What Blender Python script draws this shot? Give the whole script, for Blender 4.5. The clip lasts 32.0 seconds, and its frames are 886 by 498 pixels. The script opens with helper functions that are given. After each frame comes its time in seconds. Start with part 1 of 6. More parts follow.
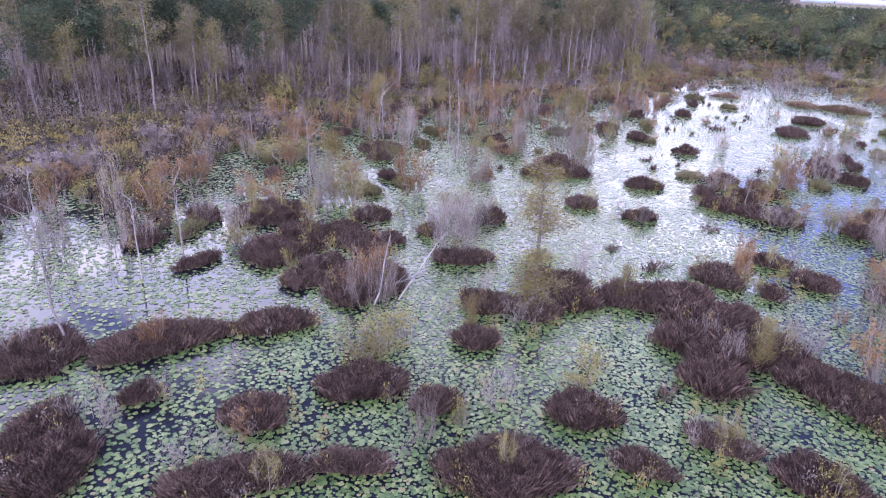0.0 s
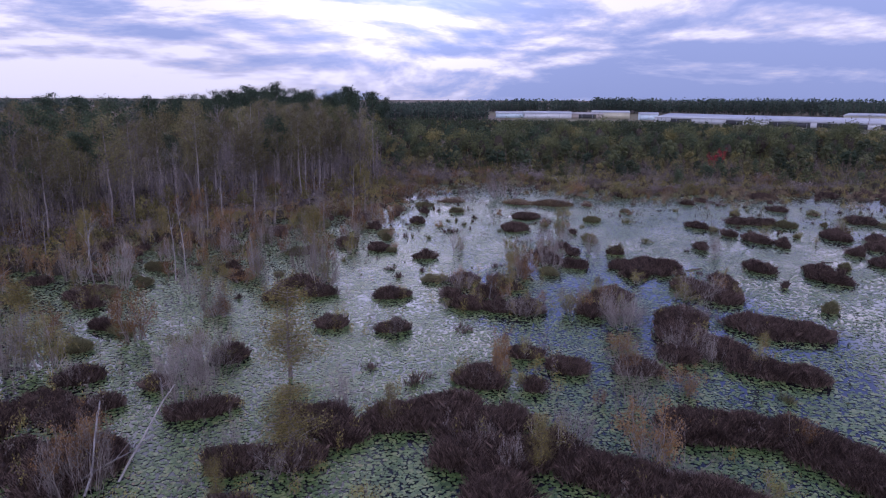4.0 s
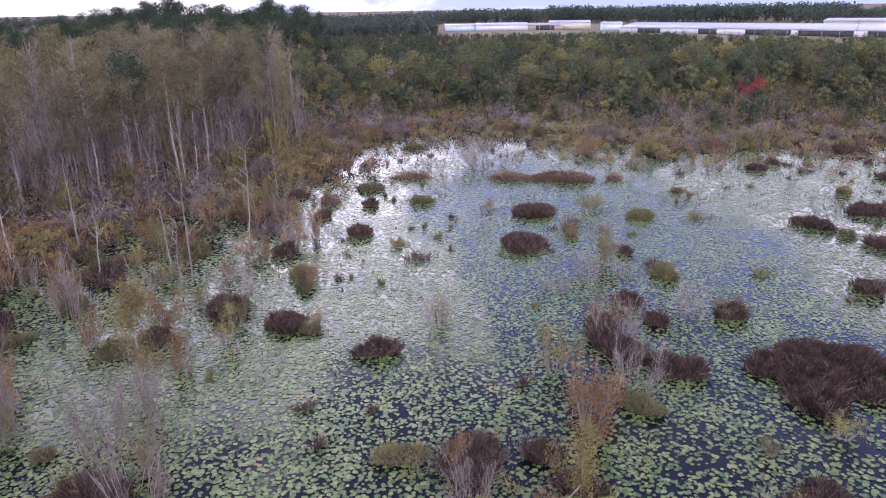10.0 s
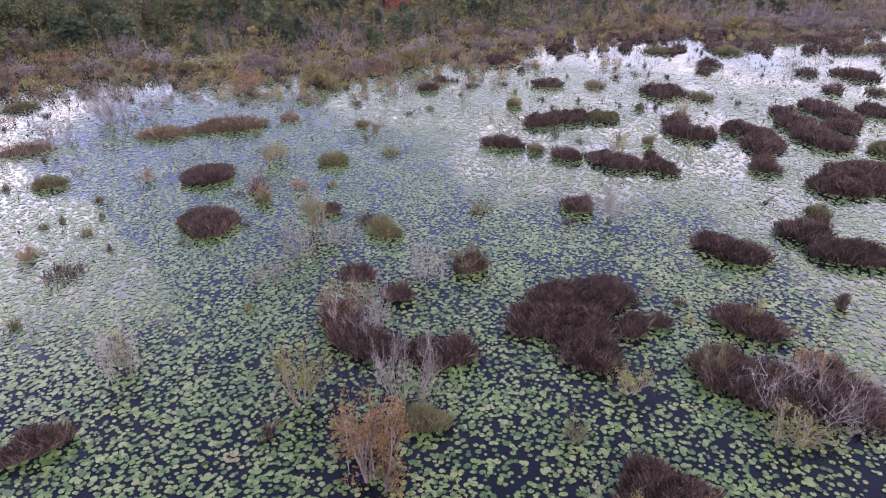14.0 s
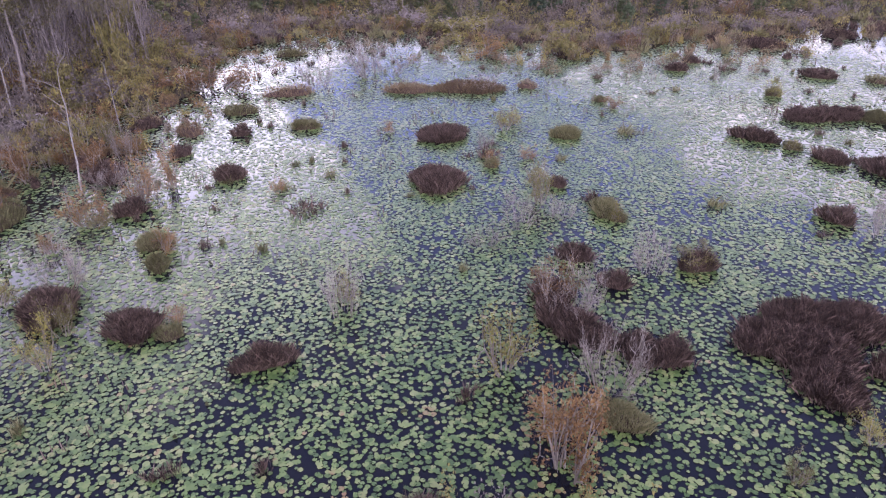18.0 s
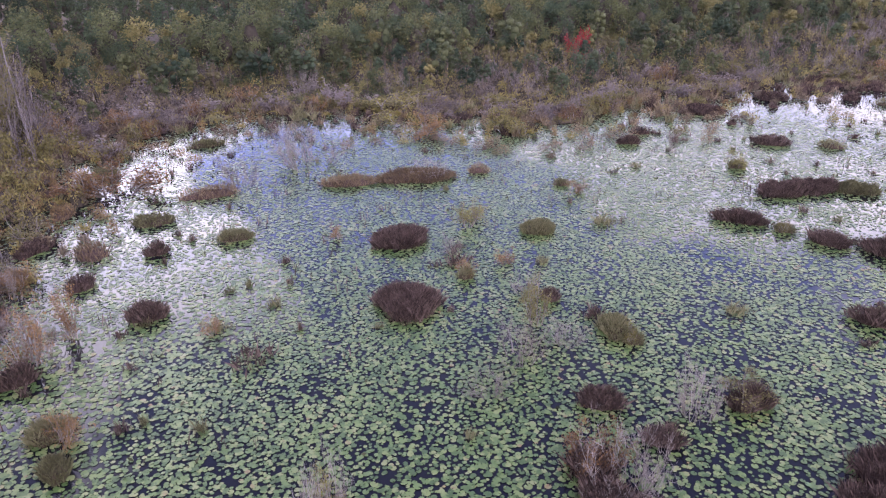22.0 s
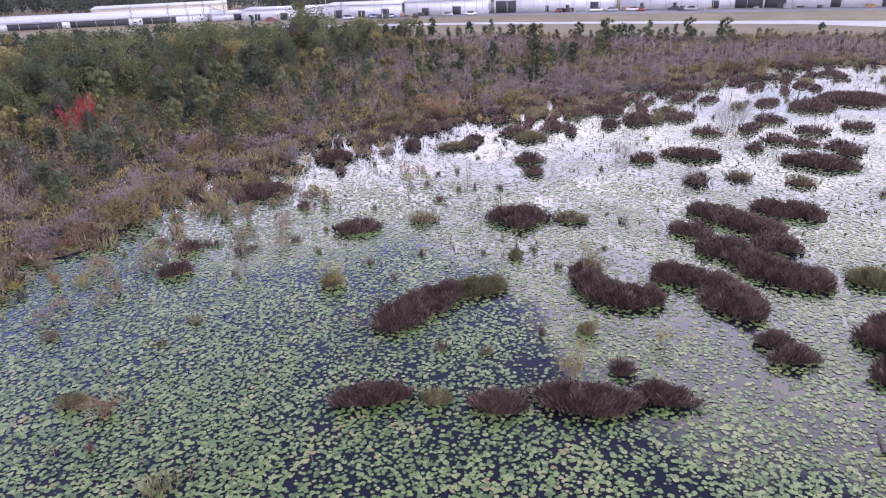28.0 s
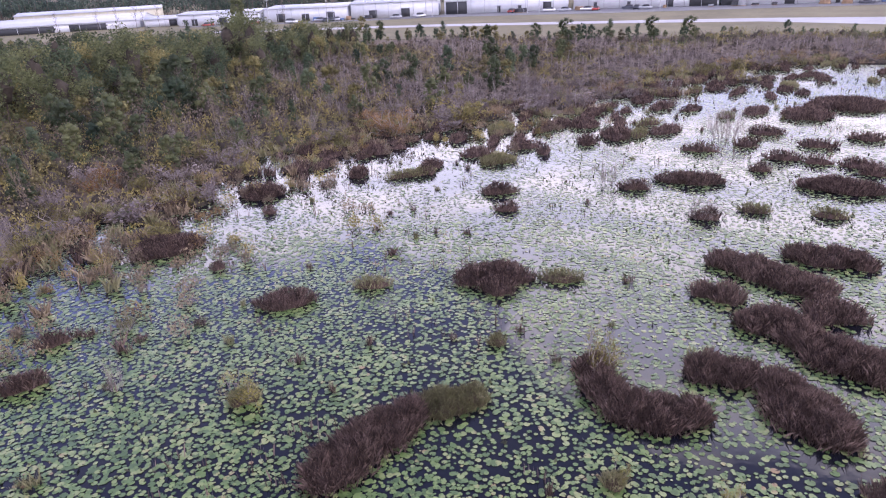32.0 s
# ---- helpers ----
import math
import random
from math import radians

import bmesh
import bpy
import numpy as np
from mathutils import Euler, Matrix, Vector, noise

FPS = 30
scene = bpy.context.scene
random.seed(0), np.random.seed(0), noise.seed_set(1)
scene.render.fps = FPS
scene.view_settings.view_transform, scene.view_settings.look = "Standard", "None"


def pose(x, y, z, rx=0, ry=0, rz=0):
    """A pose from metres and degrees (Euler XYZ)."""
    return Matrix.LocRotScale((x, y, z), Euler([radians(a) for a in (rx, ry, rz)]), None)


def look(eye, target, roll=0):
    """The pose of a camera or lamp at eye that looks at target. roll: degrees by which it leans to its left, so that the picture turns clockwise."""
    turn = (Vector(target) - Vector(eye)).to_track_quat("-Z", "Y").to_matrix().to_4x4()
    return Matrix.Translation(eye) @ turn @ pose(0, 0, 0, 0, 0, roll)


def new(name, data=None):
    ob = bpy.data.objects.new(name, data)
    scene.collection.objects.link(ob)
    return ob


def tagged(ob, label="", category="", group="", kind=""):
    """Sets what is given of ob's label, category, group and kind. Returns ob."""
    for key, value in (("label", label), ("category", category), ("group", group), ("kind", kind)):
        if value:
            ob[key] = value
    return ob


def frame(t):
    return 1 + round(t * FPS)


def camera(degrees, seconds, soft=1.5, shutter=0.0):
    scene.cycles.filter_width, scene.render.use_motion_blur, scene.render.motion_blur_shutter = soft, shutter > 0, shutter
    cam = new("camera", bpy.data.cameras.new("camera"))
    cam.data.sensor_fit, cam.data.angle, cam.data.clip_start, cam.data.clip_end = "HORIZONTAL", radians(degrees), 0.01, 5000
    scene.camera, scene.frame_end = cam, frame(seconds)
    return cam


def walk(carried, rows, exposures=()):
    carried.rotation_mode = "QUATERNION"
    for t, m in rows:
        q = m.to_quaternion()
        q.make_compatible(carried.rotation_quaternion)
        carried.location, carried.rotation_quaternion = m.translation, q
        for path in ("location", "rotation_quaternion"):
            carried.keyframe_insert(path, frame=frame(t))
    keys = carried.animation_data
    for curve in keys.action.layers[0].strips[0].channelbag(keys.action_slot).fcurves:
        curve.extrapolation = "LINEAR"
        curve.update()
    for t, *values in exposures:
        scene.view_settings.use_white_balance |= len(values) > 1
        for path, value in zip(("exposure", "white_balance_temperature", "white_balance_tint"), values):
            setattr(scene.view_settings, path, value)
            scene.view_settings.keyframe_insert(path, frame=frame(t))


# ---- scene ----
cam = camera(65.83, 32.0, soft=1.15)
PATH = [
    (0, (0.002, 0.000, 16.632), (-3.479, 8.525, 12.732), 2.31),
    (0.5, (-0.232, 0.224, 16.509), (-3.499, 9.252, 13.711), 1.40),
    (1, (-0.056, 0.259, 16.219), (-2.944, 9.575, 14.011), 1.24),
    (1.5, (-0.095, 0.459, 16.172), (-1.669, 10.089, 13.986), 0.78),
    (2, (-0.188, 0.804, 16.018), (-1.040, 10.527, 13.839), 0.64),
    (2.5, (-0.211, 1.187, 15.938), (-0.606, 10.940, 13.764), 0.54),
    (3, (-0.252, 1.770, 15.829), (-0.539, 11.526, 13.655), 0.53),
    (3.5, (-0.316, 2.460, 15.706), (-0.547, 12.218, 13.531), 0.45),
    (5.5, (-0.348, 9.748, 15.910), (-0.470, 19.491, 13.663), 0.01),
    (6, (-0.474, 12.543, 16.040), (-0.602, 22.281, 13.768), -0.05),
    (6.5, (-0.671, 15.625, 16.084), (-0.791, 25.302, 13.566), -0.11),
    (7, (-0.882, 18.808, 16.083), (-0.993, 28.403, 13.269), -0.26),
    (7.5, (-1.063, 21.872, 16.068), (-1.169, 31.378, 12.964), -0.35),
    (8, (-1.295, 25.234, 16.122), (-1.398, 34.660, 12.784), -0.35),
    (8.5, (-1.560, 28.402, 16.232), (-1.653, 37.828, 12.893), -0.45),
    (9, (-1.678, 31.818, 16.276), (-1.757, 41.242, 12.933), -0.53),
    (9.5, (-1.692, 35.270, 16.351), (-1.466, 44.689, 13.001), -0.65),
    (10, (-1.620, 38.853, 16.354), (-1.104, 48.260, 12.999), -0.87),
    (10.5, (-1.690, 42.340, 16.398), (-0.740, 51.705, 13.021), -0.75),
    (11, (-1.686, 45.059, 16.649), (-0.118, 54.334, 13.256), -0.63),
    (11.5, (-1.286, 46.357, 16.714), (1.456, 55.351, 13.311), -0.94),
    (12, (-1.288, 46.816, 16.358), (3.128, 55.110, 12.936), -0.87),
    (12.5, (-1.250, 46.890, 16.142), (3.506, 54.884, 12.472), -0.93),
    (13, (-1.288, 46.982, 15.909), (3.634, 54.864, 12.216), -0.88),
    (13.5, (-1.193, 47.259, 15.886), (3.781, 54.917, 11.809), -1.09),
    (15.5, (-1.334, 47.618, 15.713), (2.356, 55.559, 10.884), -0.94),
    (16, (-1.486, 47.518, 15.712), (1.681, 55.699, 10.911), -0.77),
    (16.5, (-1.534, 47.462, 15.661), (1.220, 55.807, 10.888), -0.74),
    (17, (-1.488, 47.415, 15.657), (1.063, 55.829, 10.893), -0.74),
    (17.5, (-1.495, 47.626, 15.710), (0.787, 56.120, 10.953), -0.64),
    (18, (-1.433, 48.289, 15.647), (0.557, 56.868, 10.910), -0.51),
    (18.5, (-1.371, 49.122, 15.707), (0.437, 57.728, 10.946), -0.45),
    (19, (-1.449, 50.036, 15.689), (0.316, 58.689, 10.996), -0.57),
    (19.5, (-1.547, 50.949, 15.725), (0.159, 59.824, 11.444), -0.73),
    (20, (-1.800, 51.976, 15.680), (-0.202, 60.914, 11.488), -0.70),
    (20.5, (-1.972, 53.029, 15.707), (-0.217, 61.941, 11.524), -0.64),
    (21, (-2.249, 54.171, 15.706), (-0.025, 62.974, 11.514), -0.95),
    (21.5, (-2.307, 55.311, 15.688), (0.315, 64.001, 11.491), -1.06),
    (22, (-2.181, 56.326, 15.883), (1.084, 64.893, 11.891), -1.31),
    (22.5, (-2.054, 57.622, 15.947), (2.464, 65.650, 12.056), -1.57),
    (23, (-1.742, 58.927, 15.949), (4.032, 66.238, 12.315), -1.70),
    (23.5, (-1.295, 59.835, 16.174), (5.287, 66.409, 12.505), -1.87),
    (24, (-0.671, 60.933, 16.161), (6.253, 67.146, 12.490), -1.99),
    (24.5, (0.240, 62.048, 16.018), (7.393, 67.991, 12.342), -2.01),
    (25, (1.221, 63.252, 15.861), (8.538, 68.995, 12.190), -1.71),
    (25.5, (2.575, 64.324, 15.966), (10.008, 69.908, 12.282), -2.36),
    (27.5, (9.557, 69.997, 16.172), (17.086, 75.416, 12.436), -2.41),
    (28, (11.025, 71.273, 16.177), (18.816, 76.295, 12.426), -2.45),
    (28.5, (12.501, 72.290, 16.116), (20.355, 77.218, 12.371), -2.54),
    (29, (13.730, 73.167, 16.132), (21.658, 77.976, 12.386), -2.64),
    (29.5, (14.834, 73.886, 16.051), (22.865, 78.517, 12.302), -2.70),
    (30, (15.867, 74.524, 15.921), (23.966, 79.037, 12.174), -2.84),
    (30.5, (17.018, 75.172, 15.845), (25.157, 79.604, 12.089), -2.96),
    (31, (18.221, 75.881, 15.769), (26.392, 80.245, 12.002), -2.89),
    (31.5, (19.536, 76.540, 15.712), (27.649, 81.016, 11.950), -2.97),
    (32, (20.861, 77.171, 15.669), (28.970, 81.654, 11.909), -3.02),
]
EXPOSURES = [(0.0, 0.75, 5450, 38), (1.0, 0.5, 5500, 38), (1.6, 0.1, 5400, 37), (2.2, -0.45, 5250, 35), (3.2, -0.85, 5350, 37), (6.0, -0.85, 5350, 36), (6.5, -0.75, 5400, 36),
             (7.0, -0.5, 5350, 34), (8.0, 0.05, 5500, 36), (9.0, 0.20, 5850, 35), (13.0, 0.33, 5900, 35), (22.0, 0.40, 5880, 36), (32.0, 0.37, 5900, 34)]
walk(cam, [(t, look(eye, target, roll)) for t, eye, target, roll in PATH], EXPOSURES)

rng = np.random.default_rng(7)
TAU = math.tau

# ---- world: broken bright overcast over a pale blue sky, sun veiled behind the camera ----
SUN_ELEVATION = radians(34)
world = bpy.data.worlds.new("sky")
scene.world = world
world.use_nodes = True


def node(tree, kind, **values):
    n = tree.nodes.new(kind)
    for key, value in values.items():
        if key in n.inputs:
            n.inputs[key].default_value = value
    return n


def math_node(tree, op, a, b=None, clamp=False):
    n = tree.nodes.new("ShaderNodeMath")
    n.operation, n.use_clamp = op, clamp
    for slot, v in enumerate((a, b)):
        if v is None:
            continue
        if isinstance(v, (int, float)):
            n.inputs[slot].default_value = v
        else:
            tree.links.new(v, n.inputs[slot])
    return n.outputs[0]


def ramp(tree, fac, *stops):
    n = tree.nodes.new("ShaderNodeValToRGB")
    while len(n.color_ramp.elements) < len(stops):
        n.color_ramp.elements.new(0.5)
    for e, (at, colour) in zip(n.color_ramp.elements, stops):
        e.position = at
        e.color = (*colour, 1) if len(colour) == 3 else colour
    tree.links.new(fac, n.inputs[0])
    return n.outputs[0]


def make_sky():
    tree = world.node_tree
    tree.nodes.clear()
    out = tree.nodes.new("ShaderNodeOutputWorld")
    sky = tree.nodes.new("ShaderNodeTexSky")
    sky.sky_type, sky.sun_disc = "NISHITA", False
    sky.sun_elevation, sky.sun_rotation = SUN_ELEVATION, radians(180)
    sky.air_density, sky.dust_density, sky.ozone_density = 1.7, 0.3, 4.0
    blue = node(tree, "ShaderNodeBackground", Strength=0.15)
    tint = tree.nodes.new("ShaderNodeMix")
    tint.data_type, tint.blend_type = "RGBA", "MULTIPLY"
    tint.inputs[0].default_value = 1.0
    tint.inputs[7].default_value = (1.85, 1.62, 2.50, 1)
    tree.links.new(sky.outputs[0], tint.inputs[6])
    tree.links.new(tint.outputs[2], blue.inputs[0])
    way = tree.nodes.new("ShaderNodeTexCoord").outputs["Generated"]
    split = tree.nodes.new("ShaderNodeSeparateXYZ")
    tree.links.new(way, split.inputs[0])
    east, north = split.outputs[0], split.outputs[1]
    up = math_node(tree, "MAXIMUM", split.outputs[2], 0.0)

    def puff(scale, squash, lift, detail, seed):
        """Cloud noise over the sky's directions, flattened, looked up a little higher by lift."""
        p = tree.nodes.new("ShaderNodeCombineXYZ")
        tree.links.new(east, p.inputs[0])
        tree.links.new(math_node(tree, "ADD", north, seed), p.inputs[1])
        tree.links.new(math_node(tree, "MULTIPLY", math_node(tree, "ADD", split.outputs[2], lift), squash), p.inputs[2])
        n = node(tree, "ShaderNodeTexNoise", Scale=scale, Detail=detail, Roughness=0.58, Distortion=0.3)
        tree.links.new(p.outputs[0], n.inputs["Vector"])
        return n.outputs[0]

    # heaped cloud: bright tops and dull blue-grey bases, from the noise and the same noise a little higher
    here, above = puff(3.0, 4.2, 0.0, 8.0, 3.1), puff(3.0, 4.2, 0.016, 6.0, 3.1)
    lit = math_node(tree, "MULTIPLY", math_node(tree, "SUBTRACT", here, above), 3.0)
    tone = math_node(tree, "ADD", lit, math_node(tree, "MULTIPLY", here, 0.9))
    paler = math_node(tree, "MULTIPLY", math_node(tree, "MULTIPLY", math_node(tree, "SUBTRACT", -0.05, east), 0.9, clamp=True), ramp(tree, up, (0.03, (1,) * 3), (0.075, (0,) * 3)))
    duller = math_node(tree, "MULTIPLY", math_node(tree, "MULTIPLY", math_node(tree, "ADD", east, 0.12), 0.5, clamp=True), ramp(tree, up, (0.045, (1,) * 3), (0.085, (0,) * 3)))
    tone = math_node(tree, "SUBTRACT", math_node(tree, "ADD", tone, paler), duller)
    shade = ramp(tree, tone, (0.22, (0.56, 0.67, 0.90)), (0.38, (0.72, 0.80, 0.98)), (0.52, (0.98, 0.98, 1.03)), (0.74, (1.50, 1.45, 1.38)))
    warm = tree.nodes.new("ShaderNodeMix")
    warm.data_type = "RGBA"
    tree.links.new(ramp(tree, up, (0.12, (0,) * 3), (0.22, (0.55,) * 3)), warm.inputs[0])
    tree.links.new(shade, warm.inputs[6])
    warm.inputs[7].default_value = (1.0, 0.975, 0.88, 1)
    # the deck of cloud ends at about a fifth of the way up to the north-east and reaches overhead elsewhere
    bearing = math_node(tree, "SUBTRACT", math_node(tree, "ARCTAN2", east, north), math_node(tree, "MULTIPLY", math_node(tree, "MAXIMUM", math_node(tree, "SUBTRACT", up, 0.25), 0.0), 0.9))
    top = ramp(tree, math_node(tree, "ADD", math_node(tree, "MULTIPLY", bearing, 0.25), 0.5), (0.30, (0.52,) * 3), (0.482, (0.50,) * 3), (0.503, (0.235,) * 3), (0.600, (0.25,) * 3), (0.625, (0.33,) * 3), (0.715, (0.37,) * 3), (0.775, (0.60,) * 3), (0.95, (0.62,) * 3))
    torn = math_node(tree, "MULTIPLY", math_node(tree, "SUBTRACT", puff(4.0, 1.5, 0.0, 6.0, 5.3), 0.5), 0.62)
    cover = ramp(tree, math_node(tree, "ADD", math_node(tree, "SUBTRACT", math_node(tree, "ADD", top, torn), up), 0.5), (0.47, (0.10,) * 3), (0.53, (1,) * 3))
    # the overcast is dull at the hazy horizon, brightest at middle height and broken overhead
    toward = tree.nodes.new("ShaderNodeVectorMath")
    toward.operation = "DOT_PRODUCT"
    tree.links.new(way, toward.inputs[0])
    toward.inputs[1].default_value = (0, -math.cos(SUN_ELEVATION), math.sin(SUN_ELEVATION))
    glow = math_node(tree, "POWER", math_node(tree, "MAXIMUM", toward.outputs["Value"], 0.0), 14.0)
    rise = ramp(tree, up, (0.0, (0.22,) * 3), (0.125, (0.27,) * 3), (0.19, (0.60,) * 3), (0.30, (0.82,) * 3), (0.42, (0.92,) * 3), (0.58, (0.78,) * 3), (0.78, (0.50,) * 3), (1.0, (0.40,) * 3))
    # one brighter bank of cloud stands low in the north
    bank = tree.nodes.new("ShaderNodeVectorMath")
    bank.operation = "DOT_PRODUCT"
    tree.links.new(way, bank.inputs[0])
    bank.inputs[1].default_value = (-0.07, 0.95, 0.30)
    bank = math_node(tree, "MULTIPLY", math_node(tree, "POWER", math_node(tree, "MAXIMUM", bank.outputs["Value"], 0.0), 70.0), 2.6)
    bright = math_node(tree, "ADD", math_node(tree, "ADD", math_node(tree, "MULTIPLY", rise, 4.4), math_node(tree, "MULTIPLY", glow, 0.5)), bank)
    # the clear sky deepens overhead
    tree.links.new(math_node(tree, "MULTIPLY", ramp(tree, up, (0.38, (1,) * 3), (0.56, (0.42,) * 3)), 0.15), blue.inputs[1])
    cloud = tree.nodes.new("ShaderNodeBackground")
    tree.links.new(warm.outputs[2], cloud.inputs[0])
    tree.links.new(bright, cloud.inputs[1])
    mix = tree.nodes.new("ShaderNodeMixShader")
    tree.links.new(cover, mix.inputs[0])
    tree.links.new(blue.outputs[0], mix.inputs[1])
    tree.links.new(cloud.outputs[0], mix.inputs[2])
    tree.links.new(mix.outputs[0], out.inputs[0])


make_sky()
sun_data = bpy.data.lights.new("sun", "SUN")
sun_data.energy, sun_data.angle, sun_data.color = 1.5, radians(60), (1.0, 0.96, 0.9)
sun = new("sun", sun_data)
sun.matrix_world = look((0, 0, 60), (0, 60 * math.cos(SUN_ELEVATION), 60 - 60 * math.sin(SUN_ELEVATION)))


# ---- materials ----
def material(name, stops, rough=0.7, scale=3.0, random="", spec=0.3, bump=0.0, bump_scale=20.0, shift=0.35, through_light=0.0, object_space=False, whole=0.0):
    """Colour from noise at two scales, shifted by the random of the object or of the mesh island."""
    m = bpy.data.materials.new(name)
    m.use_nodes = True
    tree = m.node_tree
    bsdf = tree.nodes["Principled BSDF"]
    bsdf.inputs["Roughness"].default_value = rough
    bsdf.inputs["Specular IOR Level"].default_value = spec
    coords = tree.nodes.new("ShaderNodeTexCoord").outputs["Object"] if object_space else tree.nodes.new("ShaderNodeNewGeometry").outputs["Position"]
    coarse = node(tree, "ShaderNodeTexNoise", Scale=scale, Detail=4.0, Roughness=0.6)
    grain = node(tree, "ShaderNodeTexNoise", Scale=scale * 9, Detail=3.0, Roughness=0.65)
    for n in (coarse, grain):
        tree.links.new(coords, n.inputs["Vector"])
    value = math_node(tree, "ADD", math_node(tree, "MULTIPLY", coarse.outputs[0], 0.65), math_node(tree, "MULTIPLY", grain.outputs[0], 0.35))
    if random:
        if random == "island":
            source = tree.nodes.new("ShaderNodeNewGeometry").outputs["Random Per Island"]
        else:
            source = tree.nodes.new("ShaderNodeObjectInfo").outputs["Random"]
        value = math_node(tree, "ADD", value, math_node(tree, "MULTIPLY", math_node(tree, "SUBTRACT", source, 0.5), shift), clamp=True)
    if whole:
        source = tree.nodes.new("ShaderNodeObjectInfo").outputs["Random"]
        value = math_node(tree, "ADD", value, math_node(tree, "MULTIPLY", math_node(tree, "SUBTRACT", source, 0.5), whole), clamp=True)
    colour = ramp(tree, value, *stops)
    tree.links.new(colour, bsdf.inputs["Base Color"])
    if bump:
        n = node(tree, "ShaderNodeTexNoise", Scale=bump_scale, Detail=4.0)
        tree.links.new(coords, n.inputs["Vector"])
        b = node(tree, "ShaderNodeBump", Strength=bump, Distance=0.03)
        tree.links.new(n.outputs[0], b.inputs["Height"])
        tree.links.new(b.outputs[0], bsdf.inputs["Normal"])
    if through_light:
        thin = tree.nodes.new("ShaderNodeBsdfTranslucent")
        tree.links.new(colour, thin.inputs[0])
        both = node(tree, "ShaderNodeMixShader", Fac=through_light)
        tree.links.new(bsdf.outputs[0], both.inputs[1])
        tree.links.new(thin.outputs[0], both.inputs[2])
        tree.links.new(both.outputs[0], tree.nodes["Material Output"].inputs[0])
    return m


def leafy(name, dark, mid, light, shift=0.38, scale=0.9, whole=0.3):
    return material(name, ((0.30, dark), (0.5, mid), (0.70, light)), rough=0.65, scale=scale, random="island", spec=0.25, shift=shift, through_light=0.38, whole=whole)


def scrubby(name, dark, mid, light):
    """Foliage of joined scrub, whose colour drifts from shrub to shrub more than from leaf to leaf."""
    return material(name, ((0.28, dark), (0.5, mid), (0.72, light)), rough=0.7, scale=0.55, random="island", spec=0.2, shift=0.16, through_light=0.3)


M_SEDGE = leafy("sedge", (0.034, 0.022, 0.018), (0.084, 0.055, 0.046), (0.190, 0.135, 0.110), scale=1.6, shift=0.45, whole=0.12)
M_SEDGE_GREEN = leafy("green_sedge", (0.085, 0.080, 0.040), (0.15, 0.14, 0.065), (0.24, 0.225, 0.12))
M_RUSH = leafy("rust_grass", (0.10, 0.070, 0.042), (0.18, 0.128, 0.074), (0.27, 0.20, 0.12))
M_RUST = leafy("rusty_leaves", (0.115, 0.062, 0.026), (0.215, 0.120, 0.050), (0.32, 0.20, 0.09))
M_YELLOW = leafy("yellow_leaves", (0.125, 0.108, 0.030), (0.225, 0.198, 0.056), (0.33, 0.295, 0.095))
M_GREY_TWIG = leafy("grey_twigs", (0.155, 0.130, 0.115), (0.265, 0.226, 0.202), (0.39, 0.345, 0.315))
M_OLIVE = leafy("olive_leaves", (0.085, 0.076, 0.028), (0.160, 0.142, 0.052), (0.250, 0.218, 0.085), shift=0.26)
M_FEATHER = leafy("feathery_cypress_leaves", (0.105, 0.085, 0.029), (0.195, 0.160, 0.054), (0.30, 0.25, 0.09))
M_GREEN = leafy("green_leaves", (0.030, 0.042, 0.021), (0.072, 0.086, 0.038), (0.145, 0.152, 0.064), scale=0.16, shift=0.16)
M_PINE = leafy("pine_needles", (0.024, 0.040, 0.023), (0.050, 0.073, 0.040), (0.094, 0.118, 0.060), scale=0.35, shift=0.18)
M_CYPRESS = leafy("cypress_leaves", (0.070, 0.060, 0.030), (0.134, 0.118, 0.052), (0.208, 0.184, 0.082), scale=0.25, shift=0.22)
M_MAUVE = leafy("bare_mauve_twigs", (0.105, 0.084, 0.079), (0.185, 0.152, 0.143), (0.29, 0.248, 0.232), scale=0.4, shift=0.25)
M_HEATH = leafy("brown_scrub", (0.085, 0.062, 0.042), (0.175, 0.130, 0.085), (0.29, 0.225, 0.14), scale=0.5)
M_SCRUB_BROWN = scrubby("brown_scrub_leaves", (0.062, 0.049, 0.035), (0.142, 0.111, 0.078), (0.25, 0.200, 0.136))
M_SCRUB_MAUVE = scrubby("mauve_scrub_twigs", (0.080, 0.064, 0.058), (0.170, 0.140, 0.125), (0.29, 0.248, 0.222))
M_SCRUB_OLIVE = scrubby("olive_scrub_leaves", (0.072, 0.064, 0.024), (0.150, 0.132, 0.050), (0.245, 0.212, 0.084))
M_SCRUB_TAN = scrubby("tan_marsh_grass", (0.125, 0.102, 0.034), (0.235, 0.195, 0.066), (0.36, 0.305, 0.112))
M_SCRUB_RUST = scrubby("rusty_marsh_leaves", (0.095, 0.060, 0.028), (0.178, 0.118, 0.056), (0.27, 0.19, 0.09))
M_SCRUB_GREEN = scrubby("green_scrub_leaves", (0.036, 0.044, 0.020), (0.076, 0.088, 0.038), (0.13, 0.14, 0.062))
# dark brown for cores: the shade inside shrubs and crowns, put into the colour
M_CORE_SHADE = material("dark_undergrowth", ((0.3, (0.022, 0.018, 0.013)), (0.55, (0.046, 0.037, 0.027)), (0.75, (0.075, 0.06, 0.042))), rough=0.95, scale=2.0)
M_STANDING = leafy("curled_lily_leaves", (0.020, 0.022, 0.012), (0.045, 0.048, 0.024), (0.085, 0.085, 0.042))
M_RED = leafy("red_leaves", (0.14, 0.011, 0.016), (0.25, 0.022, 0.028), (0.36, 0.05, 0.05))
